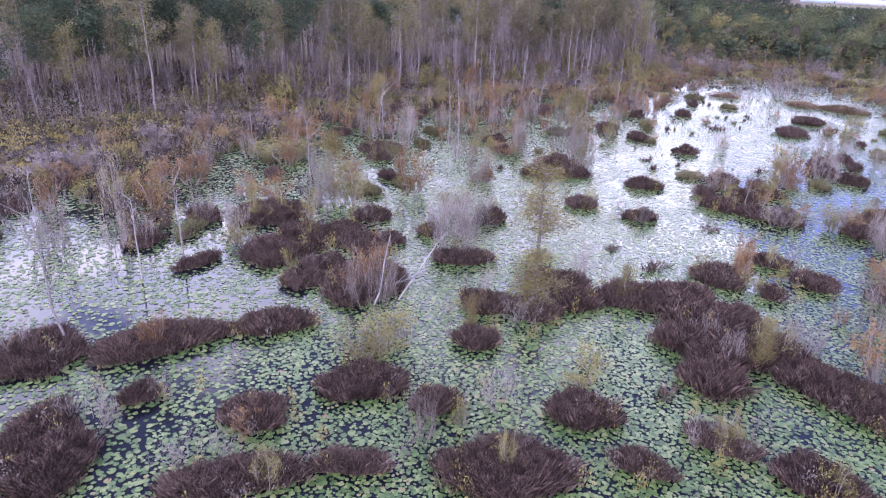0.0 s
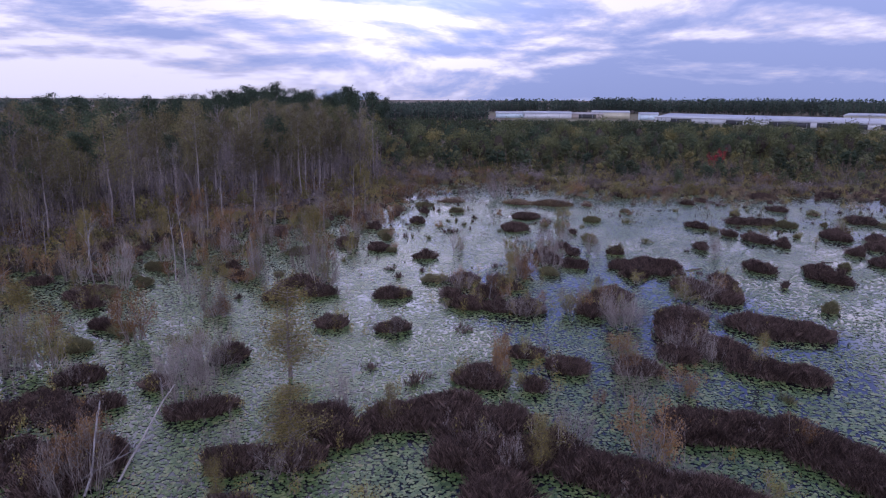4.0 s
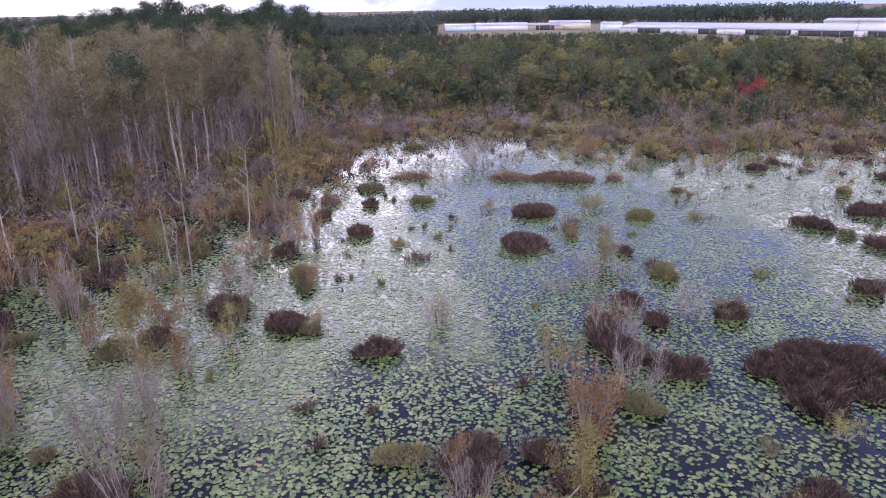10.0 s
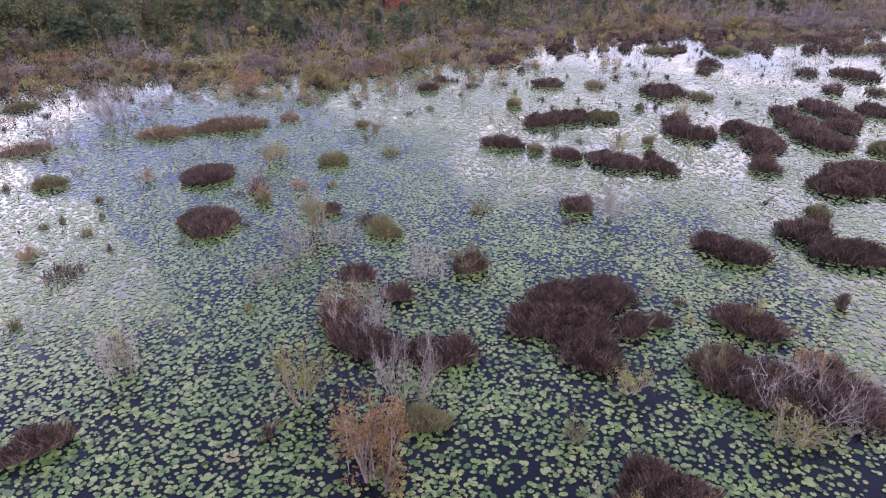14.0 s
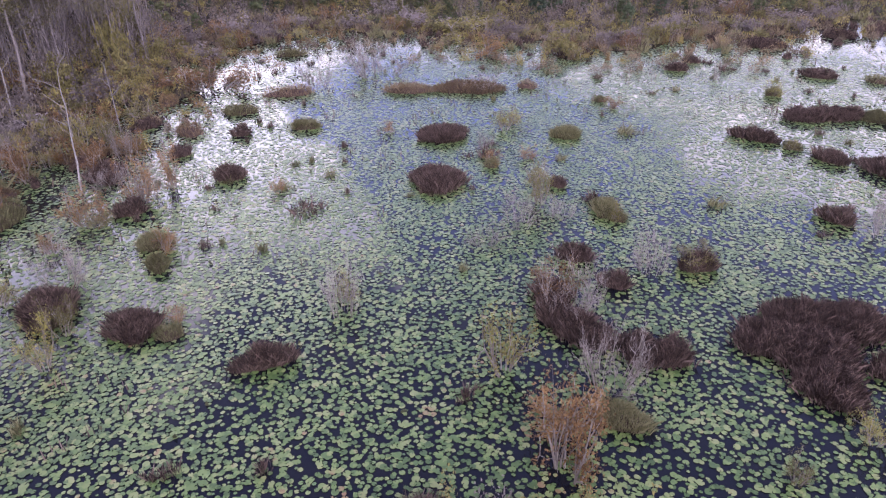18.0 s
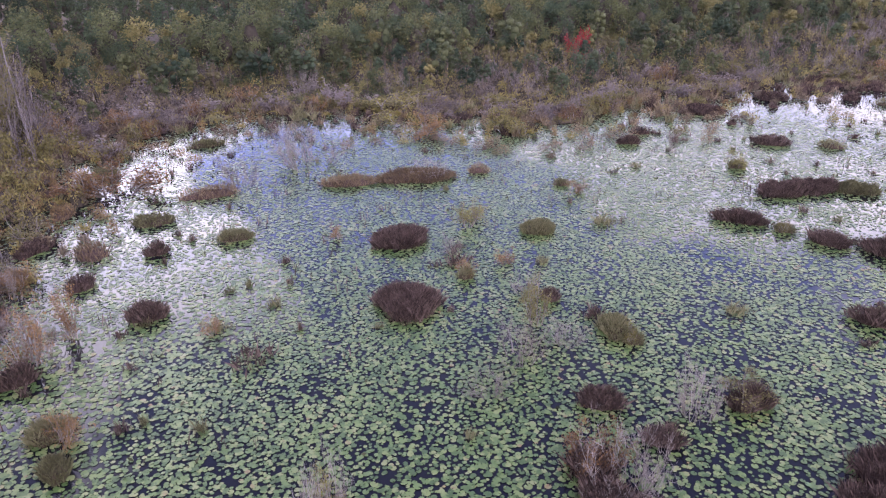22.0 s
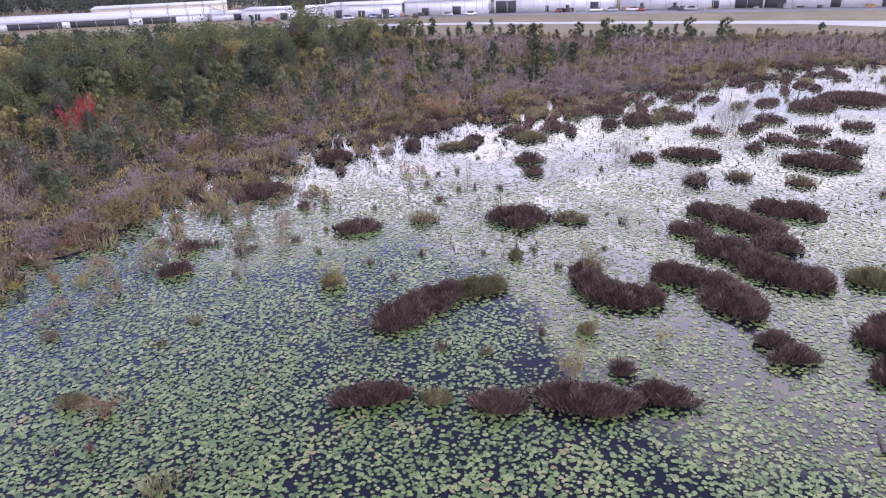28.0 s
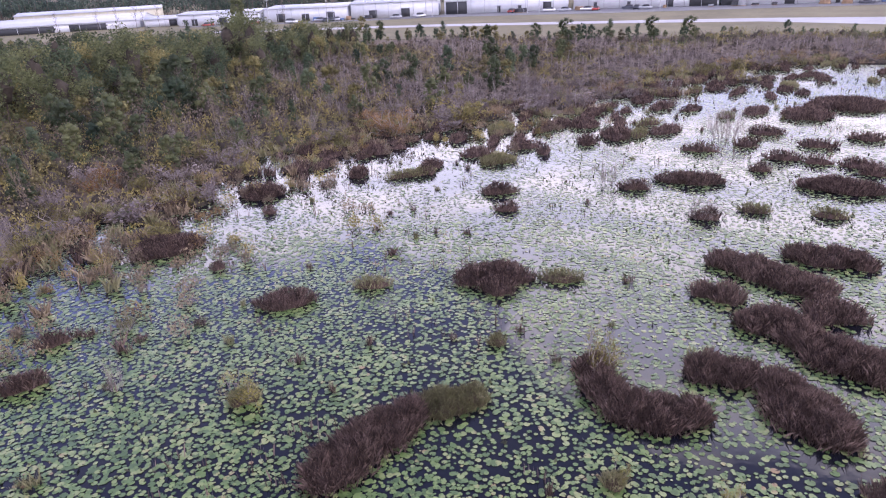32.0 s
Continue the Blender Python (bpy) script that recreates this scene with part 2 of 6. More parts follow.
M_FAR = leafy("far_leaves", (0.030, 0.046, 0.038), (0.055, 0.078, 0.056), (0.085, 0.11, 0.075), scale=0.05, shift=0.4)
M_BARK = material("grey_bark", ((0.3, (0.085, 0.070, 0.067)), (0.55, (0.168, 0.143, 0.137)), (0.75, (0.28, 0.25, 0.24))), rough=0.9, scale=1.5, random="object", bump=0.4)
M_STEM = material("mauve_stems", ((0.3, (0.070, 0.056, 0.056)), (0.55, (0.140, 0.115, 0.114)), (0.75, (0.25, 0.218, 0.214))), rough=0.9, scale=0.8, random="island", shift=0.5)
M_PALE = material("weathered_wood", ((0.3, (0.125, 0.110, 0.104)), (0.55, (0.21, 0.19, 0.183)), (0.75, (0.32, 0.297, 0.285))), rough=0.9, scale=2.0, random="object", bump=0.4)
M_DARKBARK = material("dark_bark", ((0.3, (0.05, 0.038, 0.032)), (0.6, (0.11, 0.085, 0.07)), (0.8, (0.17, 0.14, 0.12))), rough=0.9, scale=1.5, random="object", bump=0.4)
M_MUCK = material("wet_muck", ((0.3, (0.035, 0.022, 0.018)), (0.55, (0.075, 0.046, 0.036)), (0.75, (0.12, 0.08, 0.06))), rough=0.85, scale=2.5, bump=0.6)
M_GROUND = material("marsh_ground", ((0.3, (0.055, 0.040, 0.028)), (0.5, (0.115, 0.085, 0.055)), (0.7, (0.16, 0.135, 0.075))), rough=0.95, scale=0.35, bump=0.6, bump_scale=6.0)
M_GRASS = material("dry_mown_grass", ((0.3, (0.085, 0.074, 0.036)), (0.5, (0.128, 0.110, 0.056)), (0.7, (0.165, 0.145, 0.076))), rough=0.95, scale=0.06, bump=0.3, bump_scale=4.0)
M_PAVED = material("pale_concrete_runway", ((0.3, (0.27, 0.265, 0.26)), (0.6, (0.35, 0.345, 0.34)), (0.8, (0.41, 0.40, 0.39))), rough=0.9, scale=0.1)
M_ASPHALT = material("apron_asphalt", ((0.3, (0.10, 0.10, 0.10)), (0.6, (0.16, 0.16, 0.16)), (0.8, (0.21, 0.21, 0.2))), rough=0.95, scale=0.1)
M_PAD = material("lily_pad", ((0.18, (0.044, 0.078, 0.021)), (0.42, (0.080, 0.128, 0.035)), (0.64, (0.122, 0.172, 0.050)), (0.88, (0.20, 0.22, 0.085)), (0.96, (0.19, 0.12, 0.055))), rough=0.42, scale=0.5, random="island", spec=0.36, shift=0.75)
M_PAD_BRIGHT = material("fresh_lily_pad", ((0.25, (0.07, 0.125, 0.042)), (0.6, (0.115, 0.19, 0.062)), (0.85, (0.18, 0.245, 0.09))), rough=0.4, scale=0.5, random="object", spec=0.45, shift=0.6)


def painted(name, colour, rough=0.5, metal=0.0, dirt=0.85):
    low = tuple(c * dirt for c in colour)
    m = material(name, ((0.35, low), (0.65, colour)), rough=rough, scale=0.4, spec=0.5)
    m.node_tree.nodes["Principled BSDF"].inputs["Metallic"].default_value = metal
    return m


M_WHITE = painted("white_metal_cladding", (0.55, 0.56, 0.59))
M_ROOF = painted("pale_metal_roof", (0.38, 0.39, 0.41), rough=0.5)
M_CREAM = painted("cream_cladding", (0.47, 0.44, 0.33))
M_BLUEWALL = painted("pale_blue_cladding", (0.50, 0.60, 0.66))
M_DARK = painted("dark_opening", (0.035, 0.037, 0.042), rough=0.8)
M_TYRE = painted("black_rubber", (0.02, 0.02, 0.02), rough=0.9)
M_RED_ROOF = painted("brown_grey_roof", (0.36, 0.31, 0.28))
M_POLE = painted("galvanised_pole", (0.40, 0.40, 0.41))
CAR_PAINT = [painted("paint_" + n, c, rough=0.3) for n, c in (("white", (0.7, 0.7, 0.7)), ("silver", (0.38, 0.39, 0.41)), ("dark", (0.05, 0.055, 0.07)), ("red", (0.30, 0.04, 0.03)))]


def water_material():
    m = bpy.data.materials.new("tannin_water")
    m.use_nodes = True
    tree = m.node_tree
    bsdf = tree.nodes["Principled BSDF"]
    bsdf.inputs["Base Color"].default_value = (0.006, 0.007, 0.010, 1)
    bsdf.inputs["Roughness"].default_value = 0.04
    bsdf.inputs["IOR"].default_value = 1.333
    where = tree.nodes.new("ShaderNodeNewGeometry").outputs["Position"]
    n = node(tree, "ShaderNodeTexNoise", Scale=2.2, Detail=3.0)
    tree.links.new(where, n.inputs["Vector"])
    b = node(tree, "ShaderNodeBump", Strength=0.05, Distance=0.05)
    tree.links.new(n.outputs[0], b.inputs["Height"])
    tree.links.new(b.outputs[0], bsdf.inputs["Normal"])
    return m


M_WATER = water_material()


# ---- mesh helpers ----
def mesh_of(name, verts, faces, mat):
    """A mesh from an array of points and an array of faces that all have the same number of corners."""
    verts, faces = np.asarray(verts, np.float32), np.asarray(faces, np.int32)
    k = faces.shape[1]
    me = bpy.data.meshes.new(name)
    me.vertices.add(len(verts))
    me.vertices.foreach_set("co", verts.ravel())
    me.loops.add(faces.size)
    me.loops.foreach_set("vertex_index", faces.ravel())
    me.polygons.add(len(faces))
    me.polygons.foreach_set("loop_start", np.arange(0, faces.size, k, dtype=np.int32))
    me.polygons.foreach_set("loop_total", np.full(len(faces), k, np.int32))
    me.update(calc_edges=True)
    me.materials.append(mat)
    return me


def join(pieces):
    """One (verts, faces) from several with faces of the same size."""
    base, vs, fs = 0, [], []
    for v, f in pieces:
        vs.append(v)
        fs.append(np.asarray(f) + base)
        base += len(v)
    return np.concatenate(vs), np.concatenate(fs)


def part(name, data, mat, parent, label="", kind=""):
    me = data if isinstance(data, bpy.types.Mesh) else mesh_of(name, *data, mat)
    ob = new(name, me)
    ob.parent = parent
    return tagged(ob, label, kind=kind)


def thing(name, label, category, group="", kind="", at=(0, 0, 0)):
    ob = new(name)
    ob.empty_display_size = 0.2
    ob.location = at
    return tagged(ob, label, category, group, kind)


def box(cx, cy, cz, sx, sy, sz):
    v = np.array([(x, y, z) for z in (-1, 1) for y in (-1, 1) for x in (-1, 1)], float) * (sx / 2, sy / 2, sz / 2) + (cx, cy, cz)
    return v, np.array([(0, 2, 3, 1), (4, 5, 7, 6), (0, 1, 5, 4), (2, 6, 7, 3), (0, 4, 6, 2), (1, 3, 7, 5)])


def tube(points, radii, sides=5):
    """A tapered tube of quads through points."""
    points = np.asarray(points, float)
    along = np.gradient(points, axis=0)
    along /= np.linalg.norm(along, axis=1, keepdims=True) + 1e-9
    side = np.cross(along, (0.31, 0.87, 0.12))
    side /= np.linalg.norm(side, axis=1, keepdims=True) + 1e-9
    other = np.cross(along, side)
    turn = np.arange(sides) * TAU / sides
    ring = side[:, None] * np.cos(turn)[None, :, None] + other[:, None] * np.sin(turn)[None, :, None]
    v = (points[:, None] + ring * np.asarray(radii, float)[:, None, None]).reshape(-1, 3)
    f = []
    for a in range(len(points) - 1):
        for b in range(sides):
            c = (b + 1) % sides
            f.append((a * sides + b, a * sides + c, (a + 1) * sides + c, (a + 1) * sides + b))
    return v, np.array(f)


def leaves(centres, size, r, flat=0.0):
    """A small four-cornered leaf at each centre, turned at random; flat: how far they lie level."""
    n = len(centres)
    d = r.normal(size=(n, 3))
    d[:, 2] *= 1 - flat
    d /= np.linalg.norm(d, axis=1, keepdims=True) + 1e-9
    e = np.cross(d, r.normal(size=(n, 3)))
    e /= np.linalg.norm(e, axis=1, keepdims=True) + 1e-9
    s = size * r.uniform(0.6, 1.4, (n, 1))
    v = np.stack([centres - d * s, centres + e * s * 0.45, centres + d * s, centres - e * s * 0.45], 1).reshape(-1, 3)
    return v, np.arange(4 * n).reshape(-1, 4)


def blades(roots, height, lean, width, r):
    """Upright blades, each one bent triangle pair: a foot, a knee and a tip."""
    n = len(roots)
    turn = r.uniform(0, TAU, n)
    across = np.stack([np.cos(turn), np.sin(turn), 0 * turn], 1) * (width * r.uniform(0.6, 1.4, n))[:, None] / 2
    h = (height * r.uniform(0.55, 1.25, n))[:, None]
    up = np.array([0, 0, 1.0])
    knee = roots + up * h * 0.55 + lean * h * 0.35
    tip = roots + up * h + lean * h
    v = np.stack([roots - across, roots + across, knee + across * 0.7, tip], 1).reshape(-1, 3)
    return v, np.arange(4 * n).reshape(-1, 4)


# ---- the plan: pond outline ----
SHORE = np.array([(-48, -40), (-49, 13), (-48.6, 32), (-48, 48), (-44, 56), (-38.5, 69), (-33.5, 80), (-25, 93), (-16.5, 107), (-12.5, 119),
                  (-7, 128.5), (4, 134.5), (16, 129), (24, 123), (30, 116.5), (38, 116.5), (48, 118.5), (60, 122), (76, 118), (87, 113.5),
                  (97, 105), (115, 97), (131, 89), (143, 80), (150, 64), (152, 40), (136, 10), (110, -30), (60, -45)], float)


def inside(x, y):
    """Signed distance to the pond's outline, positive over water."""
    p = np.stack([x, y], -1)
    a, b = SHORE, np.roll(SHORE, -1, 0)
    best = np.full(x.shape, 1e9)
    odd = np.zeros(x.shape, bool)
    for (ax, ay), (bx, by) in zip(a, b):
        d = np.array([bx - ax, by - ay])
        s = np.clip(((p - (ax, ay)) @ d) / (d @ d), 0, 1)
        best = np.minimum(best, np.hypot(p[..., 0] - ax - s * d[0], p[..., 1] - ay - s * d[1]))
        crosses = (ay > y) != (by > y)
        odd ^= crosses & (x < ax + (y - ay) / ((by - ay) or 1e-9) * d[0])
    return np.where(odd, best, -best)


_wave = rng.uniform(0, TAU, (24, 2))
_freq = np.concatenate([rng.uniform(0.10, 0.30, 12), rng.uniform(0.35, 1.1, 12)])
_dir = rng.uniform(0, TAU, 24)


def rough(x, y, first=0, last=24):
    """A smooth uneven field of about -1 to 1."""
    total = 0
    for k in range(first, last):
        total = total + np.sin((x * np.cos(_dir[k]) + y * np.sin(_dir[k])) * _freq[k] + _wave[k, 0])
    return total / math.sqrt(last - first)


def uneven(x, y):
    """How far the water's edge wanders from the outline, in metres: bays, spits and narrow leads."""
    return 1.3 * rough(x, y, 0, 12) + (2.7 + 2.8 * np.clip((x - 84) / 18, 0, 1)) * rough(x, y, 12, 24)


def ground_height(x, y):
    d = inside(x, y) + uneven(x, y)
    return np.clip(-d * 0.12, -0.5, 0.14) + 0.03 * rough(x * 1.7, y * 1.7)


def grid_axis(lo, hi, step, far):
    mid = np.arange(lo, hi + step, step)
    grow = np.cumsum(step * 1.35 ** np.arange(1, 30))
    grow = grow[grow < far]
    return np.concatenate([lo - grow[::-1], mid, hi + grow])


def sheet(xs, ys, z):
    gx, gy = np.meshgrid(xs, ys)
    v = np.stack([gx, gy, z(gx, gy)], -1).reshape(-1, 3)
    n, m = len(xs), len(ys)
    i = (np.arange(m - 1)[:, None] * n + np.arange(n - 1)[None]).ravel()
    return v, np.stack([i, i + 1, i + n + 1, i + n], 1)


ground = new("ground", mesh_of("ground", *sheet(grid_axis(-60, 150, 1.5, 2500), grid_axis(-50, 150, 1.5, 2500), ground_height), M_GROUND))
tagged(ground, "brown marshy ground with low scrub around the pond", "ground", kind="structure")
water = new("water", mesh_of("water", *sheet(np.linspace(-58, 150, 14), np.linspace(-50, 142, 14), lambda x, y: 0 * x), M_WATER))
tagged(water, "still dark pond water reflecting the cloudy sky", "water", kind="structure")


def shell(n, r, rows=4, cols=7):
    """n lumpy closed domes of unit size as (n, points, 3) and their faces."""
    el = np.linspace(0.0, 0.5 * math.pi, rows)
    az = np.arange(cols) * TAU / cols
    unit = np.stack([np.cos(el)[:, None] * np.cos(az), np.cos(el)[:, None] * np.sin(az), np.repeat(np.sin(el)[:, None], cols, 1)], -1).reshape(-1, 3)
    v = unit[None] * (1 + 0.16 * r.normal(size=(n, rows * cols, 1)))
    f = [(k * cols + j, k * cols + (j + 1) % cols, (k + 1) * cols + (j + 1) % cols, (k + 1) * cols + j) for k in range(rows - 1) for j in range(cols)]
    return v, np.array(f)


def bush_mass(name, label, spots, halves, heights, mat, per, leaf, r, upright=0.0, cored=True):
    """Shrubs too many to count: uneven domes of small leaves or twigs round a core darkened as inner shade."""
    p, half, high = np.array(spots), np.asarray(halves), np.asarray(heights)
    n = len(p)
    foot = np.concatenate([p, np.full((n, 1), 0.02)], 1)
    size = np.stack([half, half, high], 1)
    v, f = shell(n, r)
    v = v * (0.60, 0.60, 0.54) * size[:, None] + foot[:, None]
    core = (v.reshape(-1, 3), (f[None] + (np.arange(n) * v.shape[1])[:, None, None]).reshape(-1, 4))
    az, el = r.uniform(0, TAU, (n, per)), np.arcsin(r.uniform(0.02, 1, (n, per)) ** 0.8)
    ph = r.uniform(0, TAU, (n, 3, 1))
    swell = (1.0 if cored else r.uniform(0.25, 1.0, (n, per)) ** 0.5) * 0.92 + 0.20 * np.sin(3 * az + ph[:, 0]) * np.cos(2.2 * el + ph[:, 1]) + 0.13 * np.sin(5 * az + ph[:, 2]) + 0.13 * r.normal(size=(n, per))
    at = np.stack([np.cos(el) * np.cos(az), np.cos(el) * np.sin(az), np.sin(el)], -1) * swell[..., None] * size[:, None] + foot[:, None]
    at[..., 2] = np.maximum(at[..., 2], 0.08)
    ob = thing(name, label, "scrub", kind="stuff")
    # the core's dark colour supplies the shade seen between the leaves
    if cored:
        part("core", core, M_CORE_SHADE, ob, "dome of inner twigs, darkened as shade between the leaves", "stuff")
    part("growth", leaves(at.reshape(-1, 3), leaf, r, -upright), mat, ob, kind="stuff")
    return ob


# ---- lily pads ----
def pad_shapes(x, y, z, size, r, corners):
    """Round floating leaves with a notch, as flat polygons."""
    n = len(x)
    turn = r.uniform(0, TAU, n)
    a = np.linspace(0.22, TAU - 0.22, corners - 1)
    ring = np.concatenate([np.zeros((n, 1, 2)), np.stack([np.cos(a[None] + turn[:, None]), np.sin(a[None] + turn[:, None])], -1)], 1)
    ring[:, 1:] *= r.uniform(0.9, 1.1, (n, corners - 1, 1))
    ring[:, 0] += 0.12 * np.stack([np.cos(turn), np.sin(turn)], 1)
    ring *= (size / 2)[:, None, None]
    lift = z[:, None] + r.uniform(-0.003, 0.006, (n, corners)) * (corners > 6)
    v = np.concatenate([ring + np.stack([x, y], 1)[:, None], lift[..., None]], -1).reshape(-1, 3)
    return v, np.arange(n * corners).reshape(-1, corners)


def scatter_pads(step, r):
    gx, gy = np.meshgrid(np.arange(-50, 140, step), np.arange(-25, 135, step))
    x = (gx + r.uniform(-0.5, 0.5, gx.shape) * step).ravel()
    y = (gy + r.uniform(-0.5, 0.5, gy.shape) * step).ravel()
    keep = inside(x, y) + uneven(x, y) > 0.8
    x, y = x[keep], y[keep]
    gap = path_gap(x, y)
    open_water = 0.55 * rough(x * 0.55 + 9, y * 0.55, 0, 12) + 0.45 * rough(x * 1.6, y * 1.6, 12, 24)
    dense = 0.82 - 0.12 * np.clip((gap - 14) / 36, 0, 1)
    keep = r.uniform(0, 1, x.shape) < np.clip(dense - 0.42 * open_water, 0.08, 0.97)
    return x[keep], y[keep], gap[keep]


def path_gap(x, y):
    """Metres from the ground below the flight."""
    gap = np.minimum(np.hypot(x + 1, y - 42), np.hypot(x - 10, y - 70))
    gap = np.minimum(gap, np.hypot(x, y - 22))
    return np.minimum(gap, np.minimum(np.hypot(x + 1, y - 56), np.hypot(x - 22, y - 78)))


def make_pads():
    r = np.random.default_rng(11)
    rings = []
    for step, mean, lo, hi in ((0.158, 0.176, 0, 19), (0.195, 0.210, 19, 36), (0.250, 0.258, 36, 999)):
        px, py, pgap = scatter_pads(step, r)
        some = (pgap >= lo) & (pgap < hi)
        rings.append((px[some], py[some], pgap[some], np.clip(r.normal(mean, 0.27 * mean, some.sum()), 0.5 * mean, 1.8 * mean)))
    x, y, gap, size = (np.concatenate(c) for c in zip(*rings))
    z = r.uniform(0.006, 0.03, len(x))
    pick = np.flatnonzero(gap < 22)
    pick = pick[:: max(1, len(pick) // 280)][:280]
    rest = np.ones(len(x), bool)
    rest[pick] = False
    for lo, hi, corners, words in ((0, 24, 9, "green floating lily pads crowded on dark water"), (24, 42, 7, "green floating lily pads between the sedge islands"), (42, 999, 5, "pale green floating lily pads across the pond")):
        some = rest & (gap >= lo) & (gap < hi)
        data = pad_shapes(x[some], y[some], z[some], size[some], r, corners)
        tagged(new("lily_pads", mesh_of("lily_pads", *data, M_PAD)), words, "lily pads", kind="stuff")
    n = 26000
    sx, sy = r.uniform(-45, 140, n), r.uniform(30, 133, n)
    near_gap = path_gap(sx, sy)
    thick = 0.5 + 0.6 * rough(sx * 0.8, sy * 0.8, 0, 24)
    keep = (inside(sx, sy) + uneven(sx, sy) > 0.5) & (r.uniform(0, 1, n) < np.clip(thick, 0.08, 1) * np.clip((near_gap - 8) / 30, 0.06, 1))
    at = np.stack([sx, sy, r.uniform(0.02, 0.09, n)], 1)[keep]
    tagged(new("standing_leaves", mesh_of("standing_leaves", *leaves(at, 0.115, r, -0.8), M_STANDING)), "dark curled lily leaves standing out of the water", "lily leaves", kind="stuff")
    kinds = [mesh_of("lily_pad", *pad_shapes(np.zeros(1), np.zeros(1), np.zeros(1), np.full(1, 0.3), r, 12), M_PAD_BRIGHT) for _ in range(8)]
    for k, i in enumerate(pick):
        ob = new("lily_pad", kinds[k % 8])
        ob.location = (x[i], y[i], z[i] + 0.012)
        ob.scale = (size[i] / 0.30,) * 2 + (1,)
        tagged(ob, "fresh green notched lily pad floating on the water", "lily pad", "lily pads near the islands")


make_pads()


# ---- islands of sedge and small tufts ----
def lobes(r):
    k = np.arange(2, 7)
    amp, ph = r.uniform(0.03, 0.16, 5) * 2.2 / k, r.uniform(0, TAU, 5)
    return lambda a: 1 + (amp * np.sin(np.multiply.outer(a, k) + ph)).sum(-1)


count = [0]


def humps(p):
    """Lumps of the canopy: broad swells and single bushes about a metre across."""
    k = count[0]
    return 0.84 + 0.15 * np.sin(p[:, 0] * 2.1 + k) * np.sin(p[:, 1] * 2.6 + 1.3 * k) + 0.17 * np.sin(p[:, 0] * 5.6 + 2 * k) * np.sin(p[:, 1] * 6.3 + k)


def sedge(x, y, a, b, turn, height, tone="brown"):
    """An island of dead sedge: a mound of muck, its dense stems and a looser fringe."""
    count[0] += 1
    r = np.random.default_rng(100 + count[0])
    edge = lobes(r)
    mat = {"brown": M_SEDGE, "green": M_SEDGE_GREEN, "rust": M_RUSH}[tone]
    label = {"brown": "dense mound of dark brown dead sedge standing in water", "green": "clump of olive green sedge standing in water",
             "rust": "low hummock of rust coloured grass in the shallows"}[tone]
    ob = thing("sedge_island", label, "sedge island", "sedge islands in the pond", at=(x, y, 0))
    ob.rotation_euler = (0, 0, radians(turn))
    ang = np.arange(24) * TAU / 24
    rings = []
    for s, z in ((0.96, -0.15), (0.88, 0.04), (0.72, height * 0.20), (0.45, height * 0.34), (0.12, height * 0.38)):
        q = s * edge(ang)
        rings.append(np.stack([a * q * np.cos(ang), b * q * np.sin(ang), z + 0.05 * r.normal(size=24) * (z > 0)], 1))
    v = np.concatenate(rings)
    f = [(k * 24 + j, k * 24 + (j + 1) % 24, (k + 1) * 24 + (j + 1) % 24, (k + 1) * 24 + j) for k in range(4) for j in range(24)]
    part("mound", (v, np.array(f)), M_MUCK, ob, "dark wet muck and matted roots")
    far = min(math.hypot(x, y - 20), math.hypot(x + 1, y - 50), math.hypot(x - 20, y - 77))
    n = int(max(80, (0.35 if tone == "rust" and y > 96 else 1) * math.pi * a * b * (860 if far < 32 else 260 if far < 60 else 100)))
    t, q = r.uniform(0, TAU, n), np.sqrt(r.uniform(0, 1.0, n))
    w = q * edge(t)
    out = np.stack([np.cos(t), np.sin(t), 0 * t], 1)
    roots = np.stack([a * w * np.cos(t), b * w * np.sin(t), np.full(n, -0.03)], 1)
    lean = out * (q**3 * 0.35)[:, None] + r.normal(size=(n, 3)) * (0.26, 0.26, 0.0)
    tall = height * (0.98 - 0.50 * q**3) * humps(roots)
    low = np.where(q < 0.80, r.uniform(0.30, 0.80, n), r.uniform(-0.03, 0.30, n))
    roots[:, 2] = tall * low
    tall = np.maximum(tall * (0.98 - low), 0.22)
    part("growth", blades(roots, tall, lean, 0.014 if far < 32 else 0.036 if far < 60 else 0.07, r), mat, ob, kind="stuff")
    m = int(n * (2.2 if far < 32 else 1.2 if far < 60 else 0.4))
    t, q = r.uniform(0, TAU, m), np.sqrt(r.uniform(0, 1.0, m))
    w = q * edge(t)
    at = np.stack([a * w * np.cos(t), b * w * np.sin(t), 0 * t], 1)
    at[:, 2] = height * (0.98 - 0.50 * q**3) * humps(at) * r.uniform(0.15, 1.05, m)
    part("seed_growth", leaves(at, 0.024 if far < 32 else 0.045 if far < 60 else 0.07, r, 0.0), mat, ob, kind="stuff")
    m = int(n * 0.06)
    t, q = r.uniform(0, TAU, m), r.uniform(0.92, 1.14, m)
    w = q * edge(t)
    roots = np.stack([a * w * np.cos(t), b * w * np.sin(t), np.full(m, -0.03)], 1)
    lean = np.stack([np.cos(t), np.sin(t), 0 * t], 1) * 0.3 + r.normal(size=(m, 3)) * (0.25, 0.25, 0)
    part("fringe", blades(roots, np.full(m, height * 0.42), lean, 0.022, r), mat, ob, "loose stems round the edge", "stuff")
    return ob


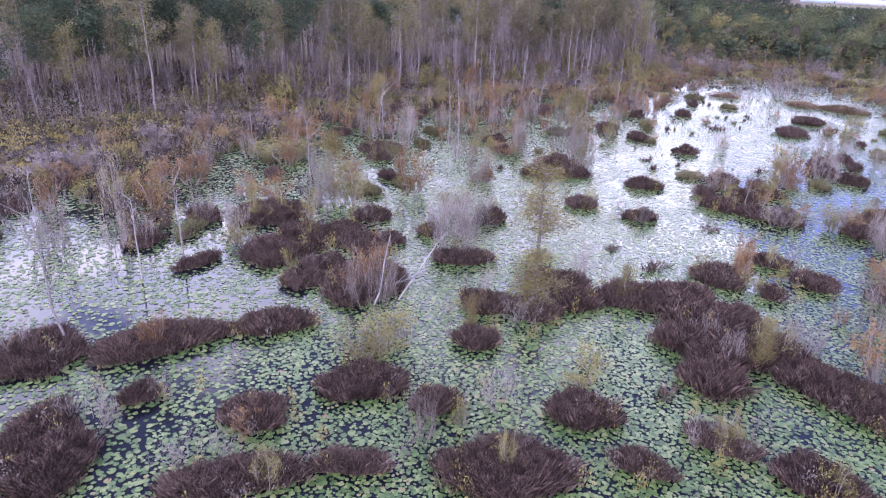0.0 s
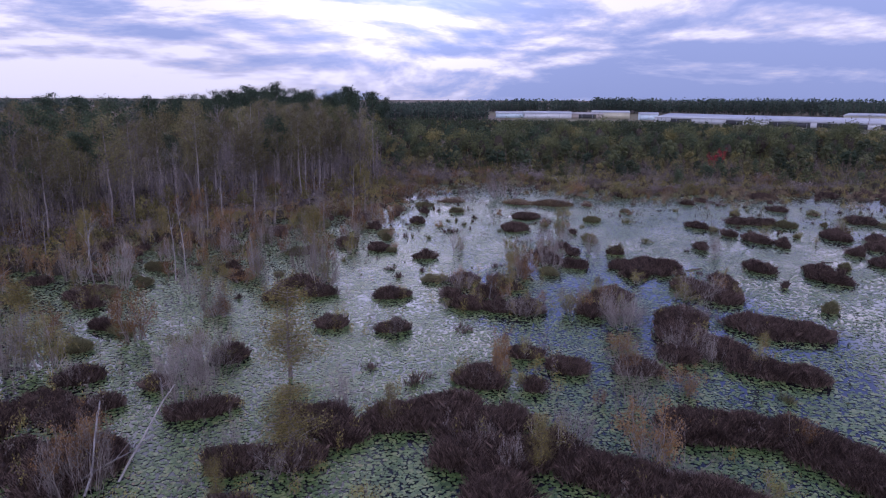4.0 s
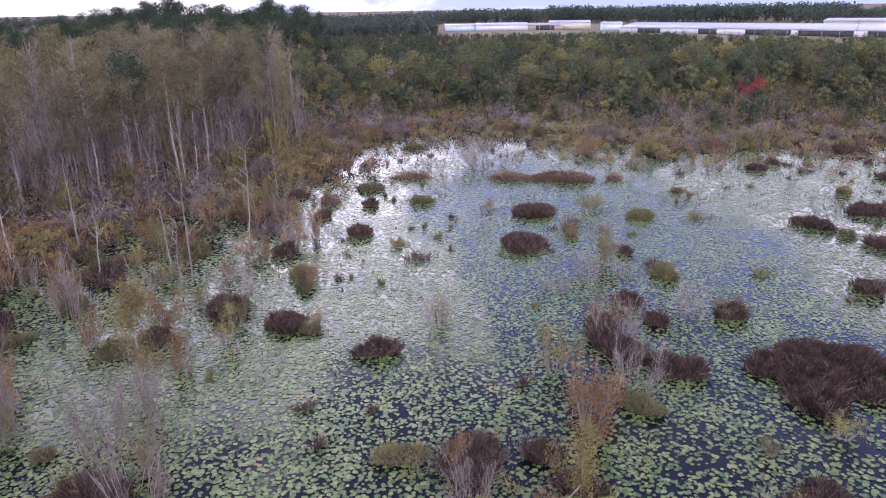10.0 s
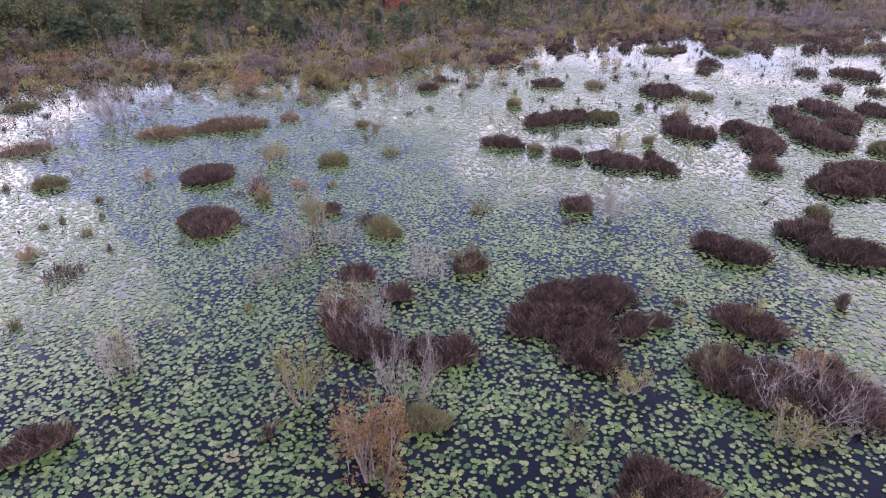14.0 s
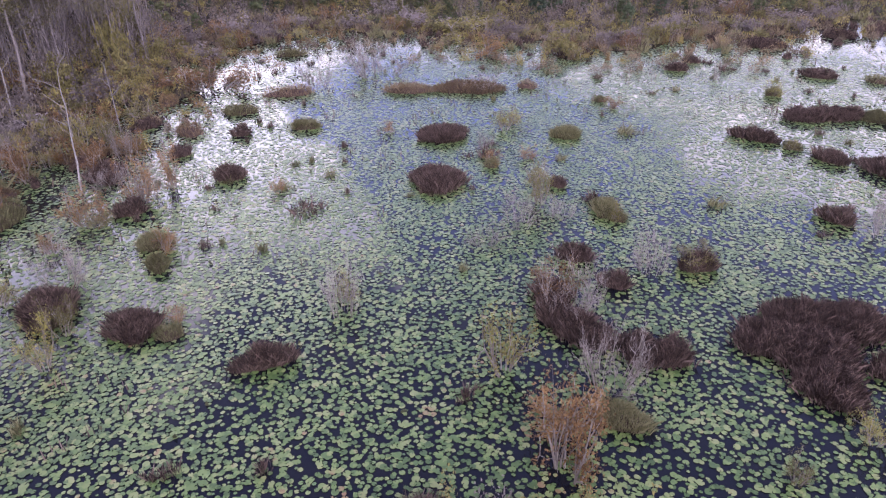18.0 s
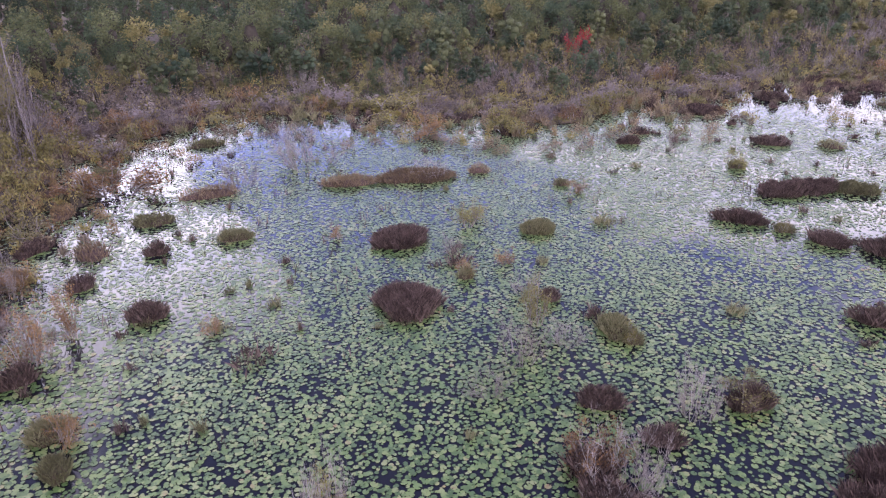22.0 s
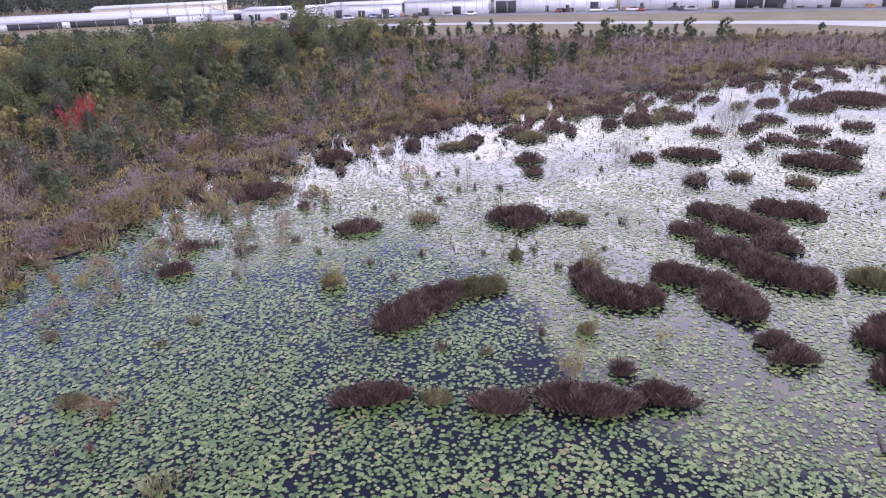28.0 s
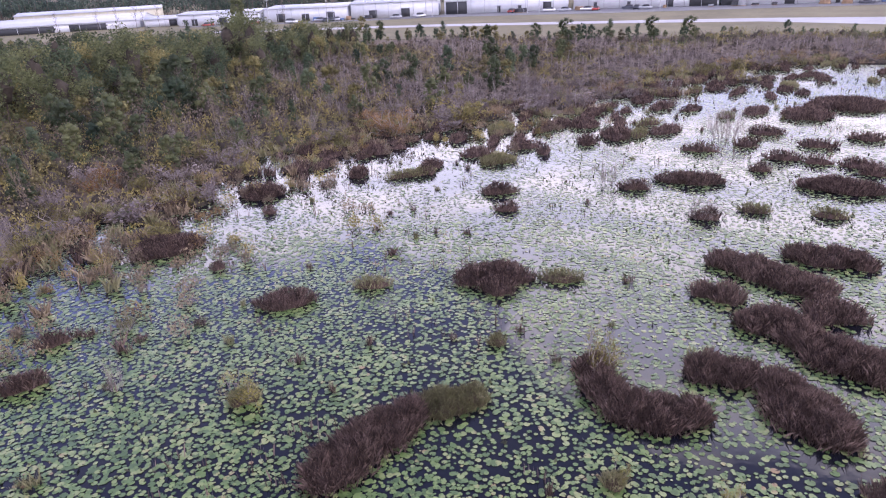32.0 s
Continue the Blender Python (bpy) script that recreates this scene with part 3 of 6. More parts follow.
def sedge_chain(discs, height, tone="brown"):
    """A long or lobed island of sedge, laid out as overlapping discs (x, y, radius)."""
    count[0] += 1
    r = np.random.default_rng(100 + count[0])
    d = np.array(discs)
    x, y = d[:, 0].mean(), d[:, 1].mean()
    mat = M_SEDGE if tone == "brown" else M_SEDGE_GREEN
    label = "large lobed island of dark brown dead sedge" if tone == "brown" else "clump of olive green sedge beside a brown island"
    ob = thing("sedge_island", label, "sedge island", "sedge islands in the pond", at=(x, y, 0))
    far = min(math.hypot(x, y - 20), math.hypot(x + 1, y - 50), math.hypot(x - 20, y - 77))
    grow, heads, fringe = [], [], []
    ang = np.arange(18) * TAU / 18
    for k, (cx, cy, rad) in enumerate(d):
        edge = lobes(r)
        c = np.array([cx - x, cy - y, 0])
        rings = []
        for s, z in ((0.96, -0.15), (0.88, 0.04), (0.72, height * 0.20), (0.45, height * 0.34), (0.10, height * 0.38)):
            q = s * rad * edge(ang)
            rings.append(c + np.stack([q * np.cos(ang), q * np.sin(ang), z + 0.05 * r.normal(size=18) * (z > 0)], 1))
        f = [(a * 18 + j, a * 18 + (j + 1) % 18, (a + 1) * 18 + (j + 1) % 18, (a + 1) * 18 + j) for a in range(4) for j in range(18)]
        part("mound", (np.concatenate(rings), np.array(f)), M_MUCK, ob, "dark wet muck and matted roots")
        n = int(max(60, math.pi * rad * rad * (760 if far < 32 else 250 if far < 60 else 100)))
        for bunch, m, lo, hi in ((grow, n, 0.0, 1.0), (heads, int(n * (2.2 if far < 32 else 1.2)), 0.0, 1.0), (fringe, int(n * 0.12), 0.9, 1.25)):
            t = r.uniform(0, TAU, m)
            q = np.sqrt(r.uniform(lo * lo, hi * hi, m))
            at = c + np.stack([rad * q * edge(t) * np.cos(t), rad * q * edge(t) * np.sin(t), np.full(m, -0.03)], 1)
            others = np.delete(d, k, 0)
            if len(others):
                inner = (np.hypot(at[:, None, 0] + x - others[None, :, 0], at[:, None, 1] + y - others[None, :, 1]) / others[None, :, 2]).min(1)
            else:
                inner = np.full(m, 9.0)
            bunch.append((at, np.minimum(q, inner), t))
    at, q, t = (np.concatenate(z) for z in zip(*grow))
    out = np.stack([np.cos(t), np.sin(t), 0 * t], 1)
    n = len(at)
    tall = height * (0.98 - 0.50 * np.minimum(q, 1) ** 3) * humps(at)
    lean = out * (q**3 * 0.35)[:, None] + r.normal(size=(n, 3)) * (0.26, 0.26, 0)
    low = np.where(q < 0.80, r.uniform(0.30, 0.80, n), r.uniform(-0.03, 0.30, n))
    at[:, 2] = tall * low
    tall = np.maximum(tall * (0.98 - low), 0.22)
    part("growth", blades(at, tall, lean, 0.014 if far < 32 else 0.036 if far < 60 else 0.07, r), mat, ob, kind="stuff")
    at, q, t = (np.concatenate(z) for z in zip(*heads))
    at[:, 2] = height * (0.98 - 0.50 * np.minimum(q, 1) ** 3) * humps(at) * r.uniform(0.15, 1.05, len(at))
    part("seed_growth", leaves(at, 0.024 if far < 32 else 0.05, r, 0.0), mat, ob, kind="stuff")
    at, q, t = (np.concatenate(z) for z in zip(*fringe))
    at = at[q > 0.9]
    lean = r.normal(size=(len(at), 3)) * (0.35, 0.35, 0)
    part("fringe", blades(at, np.full(len(at), height * 0.42), lean, 0.022, r), mat, ob, "loose stems round the edge", "stuff")
    return ob


def make_tufts():
    kinds = []
    for k in range(6):
        r = np.random.default_rng(40 + k)
        n = 120
        mids = r.normal(size=(5, 2)) * (0.26, 0.15)
        at = mids[r.integers(0, 5, n)] + r.normal(size=(n, 2)) * 0.10
        roots = np.concatenate([at, np.full((n, 1), -0.03)], 1)
        tall = 0.58 * r.uniform(0.25, 1.15, n) * np.exp(-2.0 * (at**2).sum(1))
        data = blades(roots, tall, roots * (0.35, 0.35, 0) + r.normal(size=(n, 3)) * (0.2, 0.2, 0), 0.024, r)
        kinds.append(mesh_of("growth", *data, (M_SEDGE_GREEN, M_SEDGE, M_SEDGE)[k % 3]))
    return kinds


TUFTS = make_tufts()


def tuft(x, y, a, label="small dark tuft of dead stems in the water", group="tufts in the pond"):
    count[0] += 1
    r = np.random.default_rng(900 + count[0])
    ob = thing("sedge_tuft", label, "sedge tuft", group, at=(x, y, 0))
    s = max(a, 0.2) / 0.42
    ob.scale = (s, s, r.uniform(0.8, 1.3) * (0.8 + 0.15 * s))
    ob.rotation_euler = (0, 0, r.uniform(0, TAU))
    part("growth", TUFTS[r.integers(6)], None, ob, kind="stuff")
    return ob


# ---- shrubs ----
def twigs_on(pts, length, n, r, width=0.012):
    """Fine upswept twigs along a limb, as narrow blades."""
    p = np.array(pts)
    s = r.uniform(0.25, 1.0, n) * (len(p) - 1)
    i = np.minimum(s.astype(int), len(p) - 2)
    root = p[i] + (p[i + 1] - p[i]) * (s - i)[:, None]
    d = r.normal(size=(n, 3)) * (0.8, 0.8, 0.5) + (0, 0, 0.7)
    d *= length * r.uniform(0.5, 1.4, (n, 1)) / np.linalg.norm(d, axis=1, keepdims=True)
    t = r.uniform(0, TAU, n)
    side = np.stack([np.cos(t), np.sin(t), 0 * t], 1) * width
    return np.stack([root - side, root + side, root + d + side * 0.4, root + d - side * 0.4], 1).reshape(-1, 3), np.arange(4 * n).reshape(-1, 4)


def branching(r, height, spread, stems, levels, thick, sides=4):
    """Tapered stems that fork into limbs and twigs: (wood, twigs) and the twig ends."""
    wood, twigs, ends = [], [], []

    def grow(p, d, length, rad, level):
        n = 4 if level == levels else 2
        pts, q = [p], p
        for _ in range(n):
            d2 = d + r.normal(size=3) * 0.16
            d = d2 / np.linalg.norm(d2)
            q = q + d * length / n
            pts.append(q)
        (wood if level == levels else twigs).append(tube(pts, np.linspace(rad, rad * 0.45, n + 1), sides if level == levels else 3))
        if level == 0:
            ends.append(q)
            return
        for k in range(r.integers(3, 5)):
            at = pts[r.integers(1, n + 1)]
            e = d + r.normal(size=3) * 0.55 + (0, 0, 0.25)
            grow(at, e / np.linalg.norm(e), length * r.uniform(0.42, 0.68), rad * 0.5, level - 1)

    for _ in range(stems):
        t = r.uniform(0, TAU)
        d = np.array([math.cos(t) * spread, math.sin(t) * spread, 1.0])
        foot = np.array([math.cos(t), math.sin(t), 0]) * 0.12 * stems**0.5 * spread - (0, 0, 0.1)
        grow(foot, d / np.linalg.norm(d), height * r.uniform(0.5, 0.72), thick * r.uniform(0.7, 1.2), levels)
    return join(wood), join(twigs), np.array(ends)


def shrub_kind(seed, leaf_mat, leaf_n, leaf_size, wood_mat, stems=7, levels=2, spread=0.5, thick=0.03, fuzz=0):
    r = np.random.default_rng(seed)
    wood, twigs, ends = branching(r, 1.0, spread, stems, levels, thick)
    span = np.percentile(np.abs(ends[:, :2]), 97)
    top = np.percentile(ends[:, 2], 98)
    if fuzz:
        twigs = join([twigs] + [twigs_on([e - (0, 0, 0.12), e], 0.16, fuzz // 3, r, 0.0035) for e in ends])
    fit = np.array([0.5 / span, 0.5 / span, 1.0 / top])
    out = [mesh_of("stem_work", wood[0] * fit, wood[1], wood_mat), mesh_of("twig_work", twigs[0] * fit, twigs[1], wood_mat)]
    if leaf_n:
        mids = (ends * fit)[r.integers(0, len(ends), leaf_n)]
        out.append(mesh_of("foliage", *leaves(mids + r.normal(size=(leaf_n, 3)) * (0.055, 0.055, 0.06) - (0, 0, 0.06), leaf_size, r), leaf_mat))
    return out


RUSTY = [shrub_kind(300 + k, M_OLIVE if k == 2 else M_RUST, 2000, 0.023, M_GREY_TWIG, stems=9, spread=0.62) for k in range(5)]
YELLOW = [shrub_kind(320 + k, M_YELLOW, 1300, 0.022, M_GREY_TWIG) for k in range(4)]
BARE = [shrub_kind(340 + k, None, 0, 0, M_GREY_TWIG, stems=20, levels=2, spread=0.75, thick=0.013, fuzz=14) for k in range(5)]
BANK = [shrub_kind(370 + k, None, 0, 0, M_MAUVE, stems=18, levels=2, spread=0.8, thick=0.012, fuzz=14) for k in range(4)]
MAUVE = [shrub_kind(360 + k, M_MAUVE, 500, 0.05, M_MAUVE, stems=8, spread=0.45, thick=0.02) for k in range(4)]
OLIVE = [shrub_kind(380 + k, M_OLIVE, 900, 0.05, M_DARKBARK, stems=7, spread=0.5) for k in range(4)]


def shrub(name, kinds, label, category, group, x, y, half, height):
    count[0] += 1
    r = np.random.default_rng(2000 + count[0])
    ob = thing(name, label, category, group, at=(x, y, 0))
    ob.scale = (half * 2.1, half * 2.1, height)
    ob.rotation_euler = (0, 0, r.uniform(0, TAU))
    for me in kinds[r.integers(len(kinds))]:
        part(me.name.split(".")[0], me, None, ob, kind="" if me.name.startswith(("trunk", "crown", "foliage")) else "stuff")
    return ob


def rusty(x, y, half, height):
    return shrub("rusty_shrub", RUSTY, "autumn shrub with thin rust and olive foliage in the marsh", "shrub", "leafy shrubs in the pond", x, y, half, height)


def yellow(x, y, half, height):
    return shrub("yellow_shrub", YELLOW, "small shrub with yellow green autumn leaves in the marsh", "shrub", "yellow shrubs in the pond", x, y, half, height)


def bare(x, y, half, height):
    if height > 4:
        return dead_tree(x, y, height)
    return shrub("bare_shrub", BARE, "leafless shrub of pale grey twigs standing in water", "shrub", "bare shrubs in the pond", x, y, half * 1.15, height)


def dead_tree(x, y, height):
    count[0] += 1
    r = np.random.default_rng(3000 + count[0])
    ob = thing("dead_tree", "slender leafless dead tree with pale weathered bark", "tree", "dead trees in the pond", at=(x, y, 0))
    n = 8
    z = np.linspace(-0.2, height, n)
    bend = np.cumsum(r.normal(size=(n, 2)) * 0.05 * height / 6, 0) + z[:, None] * r.normal(size=2) * 0.04
    trunk = np.concatenate([bend, z[:, None]], 1)
    part("trunk", tube(trunk, np.linspace(0.065, 0.014, n) * (height / 6) ** 0.5, 6), M_PALE, ob, "pale weathered trunk")
    for k in range(7):
        i = r.integers(3, n)
        t = r.uniform(0, TAU)
        d = np.array([math.cos(t), math.sin(t), 0.9])
        reach = height * r.uniform(0.08, 0.24)
        pts = [trunk[i] + d * reach * s + r.normal(size=3) * 0.04 * reach for s in np.linspace(0, 1, 4)]
        pts[0] = trunk[i]
        part("limb", tube(pts, np.linspace(0.024, 0.008, 4), 4), M_PALE, ob)
    return ob


# ---- trees ----
def bushy_crown(height, r):
    """Leaf clumps of different sizes packed into an uneven crown that reaches low."""
    k = 28
    az, up, out = r.uniform(0, TAU, k), r.uniform(0.16, 0.84, k), r.uniform(0.10, 1.0, k) ** 0.6
    reach = 0.27 * np.sqrt(np.clip(1.02 - ((up - 0.42) / 0.6) ** 2, 0.05, 1)) * r.uniform(0.75, 1.2, k)
    mids = np.stack([np.cos(az) * out * reach, np.sin(az) * out * reach, up], 1) * height
    mids[0] = (0, 0, height * 0.88)
    rad = height * r.uniform(0.055, 0.125, k)
    v, f = shell(k, r, 4, 6)
    low = v * (0.66, 0.66, -0.5) * rad[:, None, None] + mids[:, None]
    top = v * (0.66, 0.66, 0.7) * rad[:, None, None] + mids[:, None]
    cores = [(block.reshape(-1, 3), (f[None] + (np.arange(k) * 24)[:, None, None]).reshape(-1, 4)) for block in (low, top)]
    n = 2400
    pick = r.choice(k, n, p=rad**2 / (rad**2).sum())
    d = r.normal(size=(n, 3))
    d /= np.linalg.norm(d, axis=1, keepdims=True)
    at = mids[pick] + d * (rad[pick] * r.normal(1.0, 0.30, n))[:, None] * (1, 1, 0.85)
    at[:, 2] = np.maximum(at[:, 2], 0.2)
    return join(cores + [leaves(at, 0.135 * (height / 9) ** 0.5, r, 0.2)])


def tree_kind(seed, height, style):
    """Meshes of trunk, limbs and crown of a tree of that height, shared by its copies."""
    r = np.random.default_rng(seed)
    n = 7
    z = np.linspace(-0.2, height * (0.97 if style != "myrtle" else 0.7), n)
    bend = np.cumsum(r.normal(size=(n, 2)) * (0.006 if style in ("cypress", "bare", "pine") else 0.012) * height, 0)
    trunk = np.concatenate([bend, z[:, None]], 1)
    girth = {"cypress": 0.008, "pine": 0.010, "myrtle": 0.013, "bare": 0.008, "youngpine": 0.009}[style] * height
    limbs, tips = [], []
    low = {"cypress": 0.42, "pine": 0.52, "myrtle": 0.10, "bare": 0.35, "youngpine": 0.06}[style]
    for k in range({"cypress": 22, "pine": 20, "myrtle": 22, "bare": 24, "youngpine": 22}[style]):
        s = low + (0.98 - low) * (k + r.uniform(0, 1)) / 22 if style != "myrtle" else r.uniform(low, 0.95)
        s = min(s, 0.97)
        at = np.array([np.interp(s * z[-1], z, trunk[:, c]) for c in range(3)])
        t = r.uniform(0, TAU)
        if style == "cypress":
            reach, rise = height * (0.05 + 0.15 * (1 - (s - low) / (1 - low)) * r.uniform(0.5, 1.2)), 0.35
        elif style == "pine":
            reach, rise = height * r.uniform(0.08, 0.22) * (1.15 - 0.6 * (s - low) / (1 - low)), 0.35
        elif style == "youngpine":
            reach, rise = height * (0.06 + 0.22 * (1 - s)) * r.uniform(0.7, 1.15), 0.5
        elif style == "myrtle":
            reach, rise = height * r.uniform(0.16, 0.36), r.uniform(0.1, 1.0)
        else:
            reach, rise = height * r.uniform(0.05, 0.14), 1.0
        d = np.array([math.cos(t), math.sin(t), rise])
        pts = [at + d * reach * q + (0, 0, 0.15 * reach * q * q) for q in np.linspace(0, 1, 4)]
        limbs.append(tube(pts, np.linspace(girth * 0.32, girth * 0.08, 4), 3))
        if style in ("cypress", "bare"):
            limbs.append(twigs_on(pts, height * 0.05, 26, r))
        tips += pts[1:] if style != "myrtle" else pts[2:]
    tips = np.array(tips)
    if style == "myrtle":
        return tube(trunk, girth * np.array([1.25, 1.0, 0.85, 0.7, 0.55, 0.38, 0.15]), 6), join(limbs), bushy_crown(height, r)
    m = {"cypress": 3000, "pine": 2200, "bare": 160, "youngpine": 1300}[style]
    size = {"cypress": 0.095, "pine": 0.15, "bare": 0.09, "youngpine": 0.24}[style] * (height / 12) ** 0.5
    spread = {"cypress": 0.036, "pine": 0.036, "bare": 0.03, "youngpine": 0.045}[style] * height
    mids = tips[r.integers(0, len(tips), m)] + r.normal(size=(m, 3)) * spread * (1, 1, 0.7)
    mids[:, 2] = np.maximum(mids[:, 2], 0.3)
    return tube(trunk, girth * np.array([1.25, 1.0, 0.85, 0.7, 0.55, 0.38, 0.15]), 6), join(limbs), leaves(mids, size, r, 0.3)


KINDS = {}
for style, heights, bark, foliage in (("cypress", (14, 13, 15, 12), M_BARK, M_CYPRESS), ("bare", (12, 14, 10), M_BARK, M_CYPRESS),
                                      ("pine", (15, 17, 12), M_DARKBARK, M_PINE), ("youngpine", (6, 7, 5), M_DARKBARK, M_PINE), ("myrtle", (8, 9, 7, 9.5, 6, 8, 7.5), M_DARKBARK, M_GREEN)):
    KINDS[style] = []
    for k, h in enumerate(heights):
        data = tree_kind(500 + 31 * k + len(style), h, style)
        leaf = {("myrtle", 2): M_OLIVE, ("myrtle", 4): M_CYPRESS, ("myrtle", 5): M_PINE, ("myrtle", 6): M_PINE, ("cypress", 3): M_OLIVE}.get((style, k), foliage)
        crown = mesh_of("crown", *data[2], leaf)
        if style in ("myrtle", "youngpine"):
            meshes = (mesh_of("trunk", *join([data[0], data[1]]), bark), crown)
        else:
            meshes = (mesh_of("trunk", *data[0], bark), mesh_of("branchwork", *data[1], bark), crown)
        KINDS[style].append((data, meshes, leaf, bark))

TREE_WORDS = {"cypress": ("cypress_tree", "tall slim grey cypress with thin rusty brown crown", "cypress trees of the west shore"),
              "bare": ("bare_tree", "tall leafless grey tree with a pale straight trunk", "bare trees of the west shore"),
              "pine": ("pine_tree", "dark green pine with a bare lower trunk", "pines beyond the pond"),
              "youngpine": ("young_pine", "young dark green pine leafy to the ground", "young pines round the marsh"),
              "myrtle": ("bushy_tree", "bushy green tree with dense uneven crown on the shore", "green trees of the north shore")}


def tree(style, x, y, scale, r, z=0.05):
    name, label, group = TREE_WORDS[style]
    ob = thing(name, label, "tree", group, at=(x, y, z))
    ob.scale = (scale * r.uniform(0.85, 1.15),) * 2 + (scale,)
    ob.rotation_euler = (0, 0, r.uniform(0, TAU))
    kinds = KINDS[style]
    for me in kinds[r.integers(len(kinds))][1]:
        part(me.name.split(".")[0], me, None, ob, kind="" if me.name.startswith(("trunk", "crown", "foliage")) else "stuff")
    return ob


def woods(name, label, spots, style, scale_fn, r, keep=1.0):
    """Many trees too far off to count, joined into wood and foliage."""
    wood, crown = [], {}
    for x, y in spots:
        data, _, leaf, _ = KINDS[style][r.integers(len(KINDS[style]))]
        s, t = scale_fn(x, y), r.uniform(0, TAU)
        turn = np.array([(math.cos(t), -math.sin(t), 0), (math.sin(t), math.cos(t), 0), (0, 0, 1)]).T * s
        n = int(len(data[2][1]) * keep)
        first = len(data[2][1]) - n if style == "myrtle" else 0
        wood.append((data[0][0] @ turn + (x, y, 0), data[0][1]))
        quads = data[2][0][data[2][1][first:first + n]]
        middle = quads.mean(1, keepdims=True)
        grown = (middle + (quads - middle) * keep**-0.5).reshape(-1, 3)
        crown.setdefault(leaf, []).append((grown @ turn + (x, y, 0), np.arange(4 * n).reshape(-1, 4)))
        # bushy trees get inner domes whose dark colour stands in for crown shade
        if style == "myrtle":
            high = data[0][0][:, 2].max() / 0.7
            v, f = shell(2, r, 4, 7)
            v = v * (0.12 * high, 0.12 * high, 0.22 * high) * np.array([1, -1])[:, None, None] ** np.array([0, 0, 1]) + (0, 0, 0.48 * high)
            crown.setdefault(M_CORE_SHADE, []).append((v.reshape(-1, 3) @ turn + (x, y, 0), np.concatenate([f, f + 28])))
    ob = thing(name, label, "woods", kind="stuff")
    part("trunks", join(wood), KINDS[style][0][3], ob)
    # for bushy trees one of these parts holds the shade-coloured inner domes
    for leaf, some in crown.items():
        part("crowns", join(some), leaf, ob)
    return ob


EDGES = [(ax, ay, bx - ax, by - ay) for (ax, ay), (bx, by) in zip(SHORE.tolist(), np.roll(SHORE, -1, 0).tolist())]
WAVES = [(math.cos(d) * f, math.sin(d) * f, w) for d, f, w in zip(_dir.tolist(), _freq.tolist(), _wave[:, 0].tolist())]
LAID = {}


def water_gap(x, y):
    """Signed metres from the uneven water's edge, positive over water."""
    key = (x, y)
    if key in LAID:
        return LAID[key]
    best, odd = 1e9, False
    for ax, ay, dx, dy in EDGES:
        px, py = x - ax, y - ay
        s = min(1.0, max(0.0, (px * dx + py * dy) / (dx * dx + dy * dy)))
        best = min(best, math.hypot(px - s * dx, py - s * dy))
        if (ay > y) != (ay + dy > y) and px < py / (dy or 1e-9) * dx:
            odd = not odd
    fine = 2.7 + 2.8 * min(1.0, max(0.0, (x - 84) / 18))
    wave = sum((1.3 if k < 12 else fine) * math.sin(x * a + y * b + w) for k, (a, b, w) in enumerate(WAVES)) / math.sqrt(12)
    LAID[key] = (best if odd else -best) + wave
    return LAID[key]


def spots_in(n, x0, x1, y0, y1, test, r, gap):
    """Up to n spots in a rectangle that pass a test and keep apart."""
    got, cells = [], {}
    tries = r.uniform((x0, y0), (x1, y1), (n * 12, 2)).tolist()
    for x, y in tries:
        if len(got) >= n:
            break
        i, j = int(x // gap), int(y // gap)
        if any((x - a) ** 2 + (y - b) ** 2 < gap * gap for u in (i - 1, i, i + 1) for v in (j - 1, j, j + 1) for a, b in cells.get((u, v), ())):
            continue
        if test(x, y):
            got.append((x, y))
            cells.setdefault((i, j), []).append((x, y))
    return got


def west_line(x, y):
    """Metres behind the edge of the tall western woods."""
    return (-x - 17 + 0.62 * (y - 115)) / 1.18 if y < 118 else (-x - 13 - 0.25 * (y - 118))


def saplings_mass(name, label, spots, height_fn, mat, twig_mat, r, twig=26):
    """Thin leafless stems with short twigs, too many to count."""
    wood, fine = [], []
    for x, y in spots:
        h = height_fn(x, y)
        lean = r.normal(size=2) * 0.06 * h
        z = np.array([0, 0.4, 0.75, 1.0])
        pts = np.stack([x + lean[0] * z, y + lean[1] * z, h * z], 1)
        wood.append(tube(pts, np.array([0.032, 0.026, 0.018, 0.008]) * (h / 7) ** 0.5, 3))
        s = r.uniform(0.3, 1.0, twig)
        t, reach = r.uniform(0, TAU, twig), h * 0.17 * r.uniform(0.4, 1.3, twig) * (1.25 - s)
        a = np.stack([x + lean[0] * s, y + lean[1] * s, h * s], 1)
        d = np.stack([np.cos(t) * reach, np.sin(t) * reach, reach * 1.3], 1)
        side = np.stack([-np.sin(t), np.cos(t), 0 * t], 1) * 0.018
        v = np.stack([a - side, a + side, a + d + side * 0.4, a + d - side * 0.4], 1).reshape(-1, 3)
        fine.append((v, np.arange(4 * twig).reshape(-1, 4)))
    ob = thing(name, label, "thicket", kind="stuff")
    part("trunks", join(wood), mat, ob, kind="stuff")
    part("twig_work", join(fine), twig_mat, ob, kind="stuff")
    return ob


